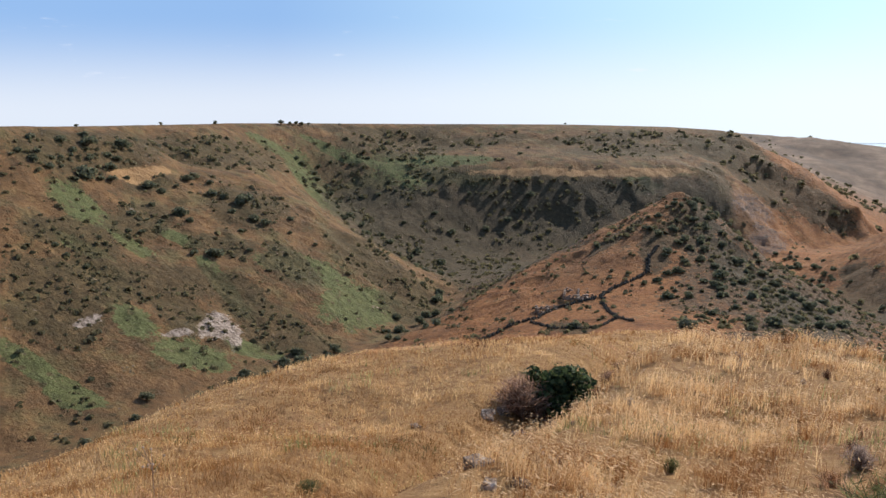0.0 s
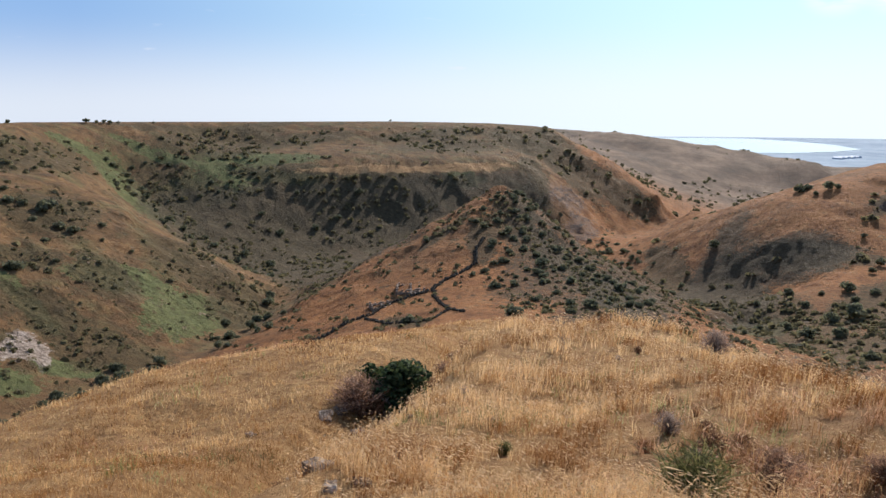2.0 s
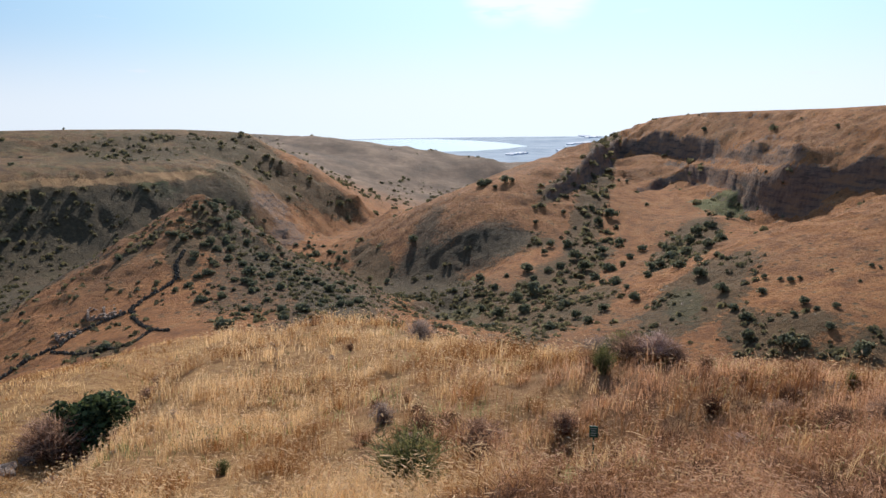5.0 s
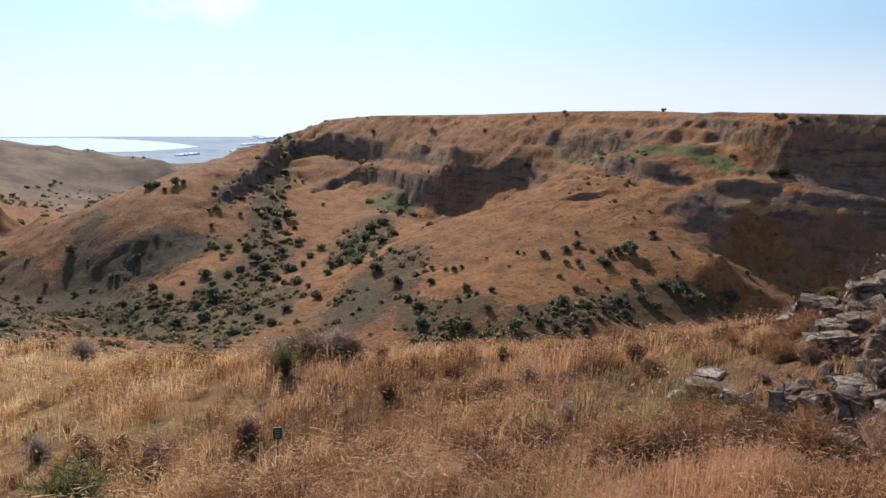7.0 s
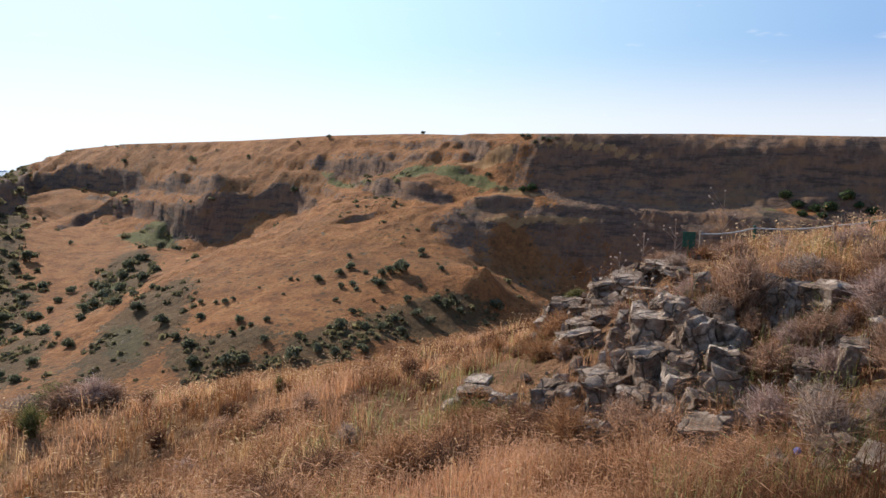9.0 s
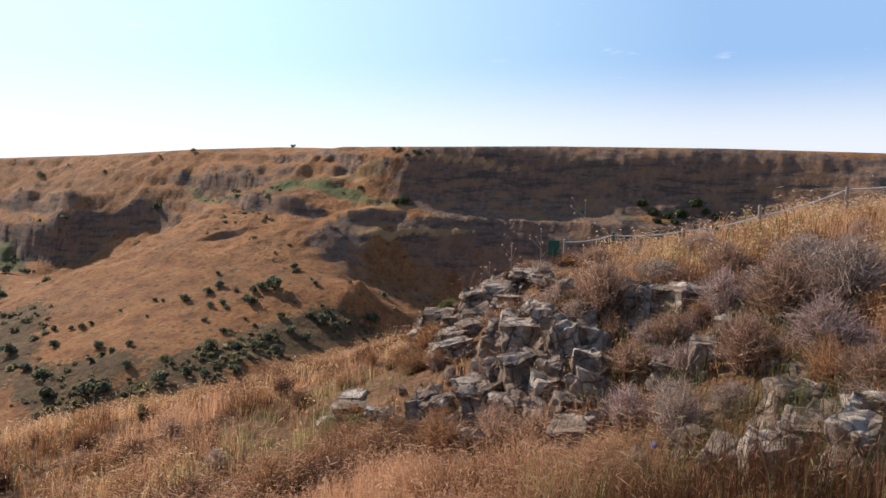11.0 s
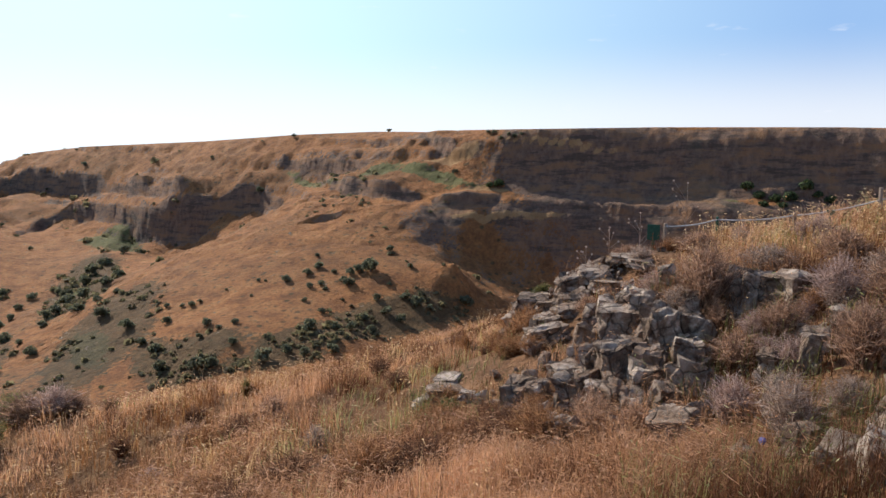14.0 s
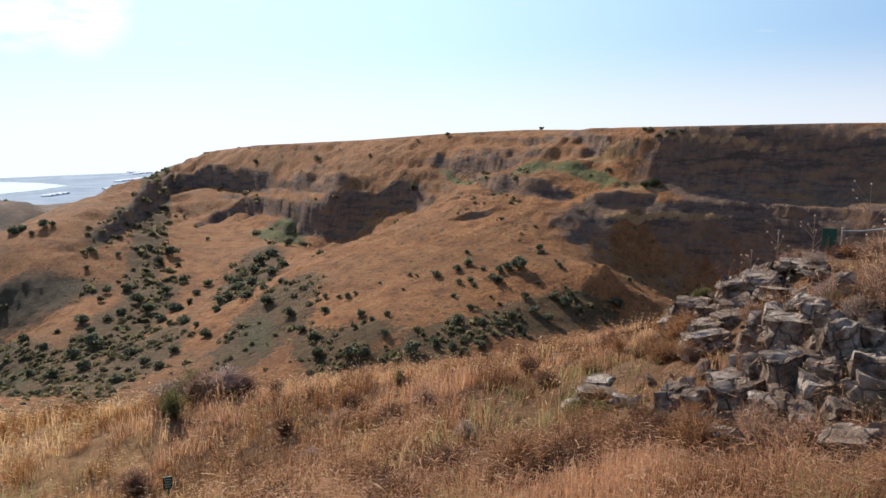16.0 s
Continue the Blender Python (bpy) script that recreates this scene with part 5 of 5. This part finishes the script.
DRY_SHRUBS += [(10.4, 2.3, 1.04, 0.96), (10.2, 2.6, 0.64, 0.48), (9.0, 1.6, 0.86, 0.47), (10.3, 0.7, 0.88, 0.79), (10.1, 0.0, 1.2, 0.96), (10.7, -0.7, 1.2, 1.14), (8.3, 0.3, 0.83, 0.77), (8.2, -0.4, 0.83, 0.84), (6.9, -0.7, 0.6, 0.6), (7.2, 0.35, 0.5, 0.4), (7.2, 0.8, 0.5, 0.49), (7.7, 1.4, 0.58, 0.56), (14.7, 3.5, 0.96, 0.53), (11.9, 1.8, 1.05, 0.53), (12.4, 4.8, 0.52, 0.46), (9.4, 1.5, 0.5, 0.47), (12.6, 0.9, 0.96, 0.63), (12.4, -0.2, 1.15, 0.74), (9.4, 1.2, 0.65, 0.55), (11.1, 3.2, 0.62, 0.39)]
OLIVE_TUFTS = []
OLIVE_TUFTS += [(1.54, 9.54, 1.61, 1.18), (8.78, 17.65, 1.43, 0.95), (-1.40, 13.99, 0.48, 0.36), (10.38, 11.44, 0.32, 0.50), (13.68, 6.22, 0.47, 0.28), (7.51, 16.13, 0.87, 0.87), (-8.68, 12.30, 0.79, 0.31), (13.65, 6.36, 0.40, 0.35), (9.20, 5.71, 0.53, 0.27), (8.38, 0.12, 0.40, 0.40), (11.18, 1.84, 0.44, 0.26)]


def stone_mesh(seed, blocky):
    """A broken block: the hull of random corners, its edges knocked off."""
    rng = random.Random(seed)
    bm = bmesh.new()
    for sx in (-1, 1):
        for sy in (-1, 1):
            for sz in (-1, 1):
                for k in range(2):
                    bm.verts.new([0.5 * s * rng.uniform(0.62 if blocky else 0.4, 1.0) for s in (sx, sy, sz)])
    for k in range(6):
        v = Vector([rng.gauss(0, 1) for i in range(3)]).normalized() * 0.55
        bm.verts.new(v)
    bmesh.ops.convex_hull(bm, input=bm.verts[:])
    bmesh.ops.delete(bm, geom=[v for v in bm.verts if not v.link_faces], context="VERTS")
    bmesh.ops.subdivide_edges(bm, edges=bm.edges[:], cuts=3, use_grid_fill=True)
    bmesh.ops.triangulate(bm, faces=[f for f in bm.faces if len(f.verts) > 4])
    off = Vector((seed * 3.7, seed * 1.3, 0))
    for v in bm.verts:
        d = noise.noise(v.co * 2.3 + off) * 0.16 + noise.noise(v.co * 5.0 + off) * 0.09 - 0.10 * abs(noise.noise(v.co * 3.4 - off))
        ledge = 0.05 * math.floor(3 * noise.noise(Vector((0, 0, v.co.z * 3.2)) + off) + 0.5)
        v.co += v.co.normalized() * (d + ledge * 0.8)
    me = bpy.data.meshes.new("stone")
    bm.to_mesh(me), bm.free()
    me.materials.append(STONE)
    return me


STONE_SHAPES = [stone_mesh(100 + k, k % 3 > 0) for k in range(14)]


def lay_stones(name, rows, label, group, seed, sink=0.2, tilt=14):
    rng = random.Random(seed)
    z = height([r[0] for r in rows], [r[1] for r in rows])
    for (x, y, w, h), g in zip(rows, z):
        ob = new(name, STONE_SHAPES[rng.randrange(len(STONE_SHAPES))])
        ob.matrix_basis = pose(x, y, g + h * (0.5 - sink), rng.uniform(-tilt, tilt), rng.uniform(-tilt, tilt), rng.choice((-70, -25, 110, 155)) + rng.gauss(0, 22)) @ Matrix.Diagonal((w * 1.12, w * rng.uniform(0.75, 1.05), h * 1.15, 1))
        tagged(ob, label, "stone", group)


def wedged(rows, seed, count):
    """Smaller blocks fallen between and on the larger ones."""
    rng = random.Random(seed)
    return [(x + rng.gauss(0, 0.3), y + rng.gauss(0, 0.3), w * rng.uniform(0.4, 0.75), h * rng.uniform(0.6, 1.15)) for x, y, w, h in rows for k in range(count)]


lay_stones("slab_stone", SLAB_STONES, "flat grey basalt slab stacked on the wall end", "slabs of the ruined wall", 12, 0.05, 7)
lay_stones("wall_stone", [(x, y, w, h * 1.25) for x, y, w, h in WALL_STONES], "rough grey basalt block of a tumbled wall", "stones of the ruined wall", 1, 0.12, 13)
lay_stones("wall_stone", wedged(WALL_STONES + SLAB_STONES, 5, 1), "small basalt block wedged in a tumbled wall", "stones of the ruined wall", 9, 0.0, 24)
lay_stones("flat_stone", FLAT_STONES, "flat pale stone slab lying in weeds", "flat stones", 2, 0.1, 6)
lay_stones("heap_stone", [(x, y, w * 1.1, h * 1.3) for x, y, w, h in HEAP_STONES], "pale weathered boulder among dry shrubs", "boulders of the bank", 3)
lay_stones("field_stone", HILL_STONES, "grey field stone half buried in dry grass", "field stones", 4, 0.4)


def rubble():
    """Small broken stone between the blocks of the wall, too many to count."""
    rng = random.Random(6)
    bm = bmesh.new()
    spots = [r for r in WALL_STONES + SLAB_STONES + HEAP_STONES for k in range(6)]
    xs = [r[0] + rng.gauss(0, 0.38) for r in spots]
    ys = [r[1] + rng.gauss(0, 0.38) for r in spots]
    for x, y, z in zip(xs, ys, height(xs, ys)):
        s = rng.uniform(0.05, 0.14) if rng.random() < 0.7 else rng.uniform(0.14, 0.34)
        m = pose(x, y, z + 0.25 * s, rng.uniform(0, 90), rng.uniform(0, 90), rng.uniform(0, 360)) @ Matrix.Diagonal((s * rng.uniform(0.8, 1.6), s, s * rng.uniform(0.5, 0.9), 1))
        g = bmesh.ops.create_icosphere(bm, subdivisions=1, radius=0.6, matrix=m)
        for v in g["verts"]:
            v.co += Vector((rng.uniform(-1, 1), rng.uniform(-1, 1), rng.uniform(-1, 1))) * s * 0.16
    me = bpy.data.meshes.new("rubble")
    bm.to_mesh(me), bm.free()
    me.materials.append(STONE)
    return tagged(new("rubble", me), "small broken basalt between the wall blocks", "rubble", kind="stuff")


rubble()


def twig_mesh(seed, count, bushy=1.0, mat=None):
    """A dry shrub one metre wide and high: forked twigs fanning from the root."""
    rng = np.random.default_rng(seed)
    verts, faces = [], []
    for i in range(count):
        w = rng.uniform(0, 2 * math.pi)
        out = rng.uniform(0.05, 0.5) * bushy
        tip = np.array([out * math.cos(w), out * math.sin(w), rng.uniform(0.35, 1.0) * (1 - 0.7 * out)])
        root = np.array([*(rng.normal(size=2) * 0.06), -0.05])
        bend = (root + tip) / 2 + rng.normal(size=3) * 0.05 + np.array([0, 0, 0.06])
        pts = [root, bend, tip]
        for k in range(3):
            pts.append(bend + (tip - bend) * rng.uniform(0.1, 0.9))
            pts.append(pts[-1] + np.array([*(rng.normal(size=2) * 0.10), rng.uniform(0.02, 0.14)]))
        for a, b, r in ((0, 1, 0.008), (1, 2, 0.005), (3, 4, 0.005), (5, 6, 0.005), (7, 8, 0.005)):
            p, q = pts[a], pts[b]
            t = np.cross(q - p, rng.normal(size=3))
            t = t / (np.linalg.norm(t) + 1e-9) * r
            k = len(verts)
            verts += [p - t, p + t, q + t * 0.5, q - t * 0.5]
            faces.append((k, k + 1, k + 2, k + 3))
    return mesh_from("twigs", verts, faces, [mat or TWIG])


def lay_shrubs(name, rows, meshes, label, group, seed, category="shrub"):
    rng = random.Random(seed)
    z = height([r[0] for r in rows], [r[1] for r in rows])
    for i, ((x, y, w, h), g) in enumerate(zip(rows, z)):
        ob = new(name, meshes[i % len(meshes)])
        ob.matrix_basis = pose(x, y, g - 0.02, 0, 0, rng.uniform(0, 360)) @ Matrix.Diagonal((w, w, h, 1))
        tagged(ob, label, category, group)


lay_shrubs("dry_shrub", DRY_SHRUBS, [twig_mesh(70 + k, 420, 1.0, (BROWN_TWIG, TWIG, BROWN_TWIG, MAUVE)[k]) for k in range(4)], "grey brown leafless dry shrub, twiggy", "dry shrubs", 7)
lay_shrubs("olive_tuft", OLIVE_TUFTS, [twig_mesh(80 + k, 300, 0.8, SEDGE_TUFT) for k in range(2)], "tuft of olive green upright stems", "olive tufts", 8, "plant")


def weed_bank(seed, count, ring, heading, size, mats, label, group, keep, stocky=(0.6, 1.0)):
    """Dry weeds crowding the ground, each a small fan of twigs."""
    rng = np.random.default_rng(seed)
    meshes = [twig_mesh(seed * 10 + k, 210, 0.9, m) for k, m in enumerate(mats)]
    d = np.exp(rng.uniform(math.log(ring[0]), math.log(ring[1]), count))
    a = np.radians(rng.uniform(*heading, count))
    x, y = d * np.sin(a), d * np.cos(a)
    ok = rng.uniform(size=count) < keep(x, y)
    s = rng.uniform(*size, count)
    rows = [(x[k], y[k], s[k], s[k] * rng.uniform(*stocky)) for k in np.flatnonzero(ok)]
    lay_shrubs("dry_weed", rows, meshes, label, group, seed, "weed")


weed_bank(15, 110, (6.5, 17), (64, 100), (0.30, 0.70), (RUST_TWIG, BROWN_TWIG, MAUVE, RUST_TWIG, TWIG), "small dry twiggy weed, grey or rusty", "dry weeds of the bank",
          lambda x, y: 1 - 0.6 * ruins_at(x, y))
weed_bank(17, 340, (6.0, 19), (2, 66), (0.40, 0.90), (BROWN_WEED, RUST_TWIG, RUST_TWIG), "low dark brown seeded weed in dry grass", "dark weeds of the meadow",
          lambda x, y: (0.25 + 0.75 * smooth(-0.2, 0.4, fbm(x, y, 2.5, 3, 95))) * knoll(x, y) * (0.15 + 0.85 * rusty(x, y)), (0.5, 0.8))
weed_bank(18, 36, (9, 30), (-24, 20), (0.25, 0.5), (TWIG, RUST_TWIG, BROWN_WEED), "small dry weed in tall grass", "weeds of the knoll", knoll)


def edge_weeds():
    """Brown weeds along the hollow between the grazed slope and the knoll."""
    rng = random.Random(19)
    rows = []
    for k in range(34):
        y = rng.uniform(11, 40)
        w = rng.uniform(0.5, 1.2)
        rows.append((-5.4 + 0.05 * (y - 18) - rng.uniform(0.2, 1.8), y, w, w * rng.uniform(0.4, 0.7)))
    lay_shrubs("dry_weed", rows, [twig_mesh(190 + k, 210, 0.9, m) for k, m in enumerate((BROWN_WEED, BROWN_TWIG, RUST_TWIG))], "low brown weed in the hollow beside tall grass", "weeds of the hollow", 20, "weed")


edge_weeds()

# ---- the evergreen bush on the slope ----
def evergreen_bush():
    x, y = -6.75, 25.6
    rng = np.random.default_rng(90)
    root = new("evergreen_bush")
    root.matrix_basis = pose(x + 0.35, y, height([x + 0.35], [y])[0] - 0.05) @ Matrix.Diagonal((1.8, 1.5, 1.5, 1))
    tv, tf = [], []
    cv, cf, at = [], [], 0
    for i in range(26):
        a, r = rng.uniform(0, 2 * math.pi), rng.uniform(0.0, 0.75)
        c = np.array([r * math.cos(a), r * math.sin(a), rng.uniform(0.55, 1.5) * (1.05 - 0.45 * r)])
        limb_tube(tv, tf, (0.08 * math.cos(a), 0.08 * math.sin(a), -0.1), tuple(c), 0.03, 0.008, 4)
        rad = rng.uniform(0.2, 0.34)
        d = rng.normal(size=(200, 3))
        d /= np.linalg.norm(d, axis=1, keepdims=True)
        p = c + d * rad * rng.uniform(0.5, 1.1, (200, 1))
        v, f = leaf_quads(rng, p, d + 0.7 * rng.normal(size=d.shape), 0.042)
        cv.append(v), cf.append(f + at)
        at += len(v)
    part("stems", mesh_from("stems", tv, tf, [BARK]), root)
    part("foliage", mesh_from("foliage", np.vstack(cv), np.vstack(cf), [SHRUB_LEAF]), root)
    tagged(root, "dense dark green evergreen bush in dry grass", "bush")


evergreen_bush()


# ---- the fence along the path ----
def post_mesh(name, tall, r, mat, sides=8):
    bm = bmesh.new()
    bmesh.ops.create_cone(bm, cap_ends=True, segments=sides, radius1=r, radius2=r * 0.9, depth=tall + 0.3, matrix=Matrix.Translation((0, 0, (tall - 0.3) / 2)))
    bmesh.ops.bevel(bm, geom=[e for e in bm.edges if len(e.link_faces) == 2 and abs(e.verts[0].co.z - e.verts[1].co.z) < 1e-4], offset=r * 0.25, segments=1, affect="EDGES")
    for v in bm.verts:
        v.co.x += 0.012 * math.sin(3 * v.co.z)
    me = bpy.data.meshes.new(name)
    bm.to_mesh(me), bm.free()
    me.materials.append(mat)
    return me


def box_mesh(name, size, mat, bevel=0.004):
    bm = bmesh.new()
    bmesh.ops.create_cube(bm, size=1, matrix=Matrix.Diagonal((*size, 1)))
    bmesh.ops.bevel(bm, geom=bm.edges[:], offset=bevel, segments=1, affect="EDGES")
    me = bpy.data.meshes.new(name)
    bm.to_mesh(me), bm.free()
    me.materials.append(mat)
    return me


def rope_mesh(points, r, mat, sag=0.05):
    verts, faces = [], []
    for a, b in zip(points, points[1:]):
        a, b = Vector(a), Vector(b)
        last = a
        for k in range(1, 7):
            f = k / 6
            p = a.lerp(b, f) - Vector((0, 0, sag * 4 * f * (1 - f)))
            limb_tube(verts, faces, last, p, r, r, 6)
            last = p
    return mesh_from("rope", verts, faces, [mat], flat=False)


def rope_fence():
    posts = [(16.34, 4.62, -2.21), (16.60, 3.59, -2.03), (16.86, 2.14, -1.89), (16.98, 0.64, -1.33), (16.97, -0.94, -0.90), (16.9, -2.6, -0.62), (16.7, -4.4, -0.45)]
    root = new("rope_fence")
    root.matrix_basis = pose(16.32, 4.75, -3.0)
    inv = root.matrix_basis.inverted()
    ground_z = height([p[0] for p in posts], [p[1] for p in posts])
    for i, ((x, y, top), g) in enumerate(zip(posts, ground_z)):
        metal = i == 1
        ob = part("post", post_mesh("post", top - g + 0.04, 0.035 if metal else 0.045, GREEN_PAINT if metal else WOOD), root, "dark green metal post" if metal else "")
        ob.matrix_basis = inv @ pose(x, y, g, 1.5 * math.sin(7 * i), 2 * math.cos(5 * i), 40 * i)
    for drop, r in ((0.02, 0.016), (0.36, 0.008)):
        run = [(x, y, top - drop - (0.18 if i == 3 else 0)) for i, (x, y, top) in enumerate(posts)]
        ob = part("rope", rope_mesh(run, r, ROPE), root)
        ob.matrix_basis = inv
    tagged(root, "low rope fence with wooden posts along the path", "fence")


rope_fence()


def sign_post(x, y, top, size, post_r, label, bars, turn, panel_mat, tilt=0):
    """A panel on a post; bars: rows of unreadable print."""
    g = height([x], [y])[0]
    root = new("sign_post")
    root.matrix_basis = pose(x, y, g, 0, tilt, turn)
    part("post", post_mesh("post", top - g - 0.02, post_r, GREEN_PAINT), root)
    panel = part("panel", box_mesh("panel", (size[0], 0.022, size[1]), panel_mat), root)
    panel.matrix_basis = pose(0, -post_r - 0.012, top - g - size[1] / 2)
    for k in range(bars):
        b = part("print_bar", box_mesh("print_bar", (size[0] * (0.7 - 0.16 * (k % 2)), 0.004, size[1] * 0.07), GREY_PRINT, 0.001), panel)
        b.matrix_basis = pose(0, -0.0135, size[1] * (0.3 - 0.6 * k / max(1, bars - 1)))
    tagged(root, label, "sign")


sign_post(5.63, 12.49, -6.18, (0.165, 0.235), 0.018, "small green trail sign on a thin post", 4, -24, GREEN_PAINT)
sign_post(16.05, 4.78, -2.16, (0.26, 0.34), 0.03, "green notice panel beside the fence", 0, -73, GREEN_PAINT)
sign_post(16.7, 1.45, -1.75, (0.17, 0.22), 0.022, "small green plate on a short post", 0, -85, GREEN_PAINT)


# ---- thistles ----
def thistle(x, y, tall, label, mat, heads):
    rng = np.random.default_rng(int(1000 * (x + 50)))
    root = new("thistle")
    root.matrix_basis = pose(x, y, height([x], [y])[0])
    tops = [(0.03, 0.0, tall)]

    def stem(name, *runs):
        tv, tf = [], []
        for p, q, ra, rb in runs:
            limb_tube(tv, tf, p, q, ra, rb, 5)
        part(name, mesh_from(name, tv, tf, [TWIG]), root)

    stem("stalk", ((0, 0, -0.05), (0.02, 0, tall * 0.7), 0.008, 0.005), ((0.02, 0, tall * 0.7), tops[0], 0.005, 0.003))
    for k in range(heads - 1):
        a, f = rng.uniform(0, 6.3), rng.uniform(0.35, 0.8)
        q = (0.2 * tall * math.cos(a), 0.2 * tall * math.sin(a), tall * (f + rng.uniform(0.12, 0.3)))
        stem("branch", ((0.02, 0, tall * f), q, 0.006, 0.004))
        tops.append(q)
    for q in tops:
        bm = bmesh.new()
        bmesh.ops.create_icosphere(bm, subdivisions=2, radius=0.026 if mat is HEAD_BLUE else 0.02)
        for i, v in enumerate(bm.verts):
            v.co *= 1.18 if i % 2 else 0.9
        me = bpy.data.meshes.new("flower_head")
        bm.to_mesh(me), bm.free()
        me.materials.append(mat)
        part("flower_head", me, root).matrix_basis = pose(*q)
    tagged(root, label, "thistle")


thistle(-0.8, 2.05, 1.33, "globe thistle with violet round heads", HEAD_BLUE, 3)
thistle(5.77, 0.80, 0.24, "globe thistle with one blue head", HEAD_BLUE, 1)
for tx, ty, th in ((15.0, 5.9, 0.9), (15.3, 5.5, 1.0), (16.4, 5.2, 1.2), (17.2, 4.4, 1.6), (1.9, 33.0, 1.2), (-0.5, 27.0, 1.0), (9.6, 17.0, 0.9), (-9.4, 8.8, 1.1)):
    thistle(tx, ty, th, "tall dry branching thistle stalk", TWIG, 7)


# ---- old walls on the hump ----
def stone_row(name, line, width, tall, step, label, category, mat=None):
    """A low dry-stone wall that follows the ground."""
    rng = random.Random(len(line) + int(abs(line[0][0])))
    bm = bmesh.new()
    places = []
    for (x0, y0), (x1, y1) in zip(line, line[1:]):
        n = max(1, int(math.hypot(x1 - x0, y1 - y0) / step))
        places += [(x0 + (x1 - x0) * k / n, y0 + (y1 - y0) * k / n) for k in range(n) for c in range(2)]
    places = [(x + rng.gauss(0, width * 0.3), y + rng.gauss(0, width * 0.3)) for x, y in places]
    for (x, y), z in zip(places, height([p[0] for p in places], [p[1] for p in places])):
        s = rng.uniform(0.7, 1.25)
        m = pose(x, y, z + tall * 0.2, 0, 0, rng.uniform(0, 360)) @ Matrix.Diagonal((step * s, width * 0.6 * s, tall * s, 1))
        g = bmesh.ops.create_icosphere(bm, subdivisions=1, radius=0.6, matrix=m)
        for v in g["verts"]:
            v.co += Vector((rng.uniform(-1, 1), rng.uniform(-1, 1), rng.uniform(-1, 1))) * 0.18
    me = bpy.data.meshes.new(name)
    bm.to_mesh(me), bm.free()
    me.materials.append(mat or STONE)
    return tagged(new(name, me), label, category)


stone_row("city_wall", [(-161, 233), (-140, 243), (-126, 249), (-112, 258), (-103, 263), (-97, 273), (-92, 282), (-84, 286), (-81, 296), (-76, 302), (-63, 309), (-60, 320), (-52, 332), (-48, 341), (-50, 356), (-47, 368)], 1.5, 1.5, 1.1,
          "long overgrown dark stone wall across the hump", "wall", BRUSH_STONE)
stone_row("terrace_wall", [(-63, 316), (-60, 301), (-54, 285), (-48, 273), (-41, 265)], 1.2, 1.2, 1.1, "dark stone wall along a curved track", "wall", BRUSH_STONE)
stone_row("terrace_wall", [(-85, 282), (-72, 267), (-58, 258), (-52, 262), (-49, 274)], 1.2, 1.1, 1.1, "dark stone wall below the ruins", "wall", BRUSH_STONE)


def ruined_house(x, y, wide, deep, turn, label):
    """Roofless walls of coursed basalt."""
    root = new("ruined_house")
    g = min(height([x - wide / 2, x + wide / 2, x, x], [y, y, y - deep / 2, y + deep / 2]))
    root.matrix_basis = pose(x, y, g, 0, 0, turn)
    rng = random.Random(int(wide * 10))
    for cx, cy, length, t in ((0, -deep / 2, wide, 0), (0, deep / 2, wide, 0), (-wide / 2, 0, deep, 90), (wide / 2, 0, deep, 90), (0.1 * wide, 0, deep * 0.8, 90)):
        bm = bmesh.new()
        n = max(3, int(length / 0.9))
        for row in range(4):
            for k in range(n):
                if row > 1 and rng.random() < 0.3 * row - 0.2:
                    continue
                m = pose((k + 0.5 * (row % 2) - n / 2) * length / n + 0.3, rng.uniform(-0.1, 0.1), 0.3 + 0.6 * row) @ Matrix.Diagonal((length / n * 0.94, 0.8, 0.56, 1))
                bmesh.ops.create_cube(bm, size=1, matrix=m)
        for v in bm.verts:
            v.co += Vector((rng.uniform(-1, 1), rng.uniform(-1, 1), rng.uniform(-1, 1))) * 0.06
        me = bpy.data.meshes.new("wall")
        bm.to_mesh(me), bm.free()
        me.materials.append(STONE)
        part("wall", me, root).matrix_basis = pose(cx, cy, -0.2, 0, 0, t)
    tagged(root, label, "ruin")


ruined_house(-75, 316, 10, 13, 12, "roofless basalt house ruin on the hump")
ruined_house(-83, 297, 8, 7, 25, "low ruined house walls beside the city wall")
ruined_house(-69, 309, 6, 6, 20, "small ruined room beside the wall")
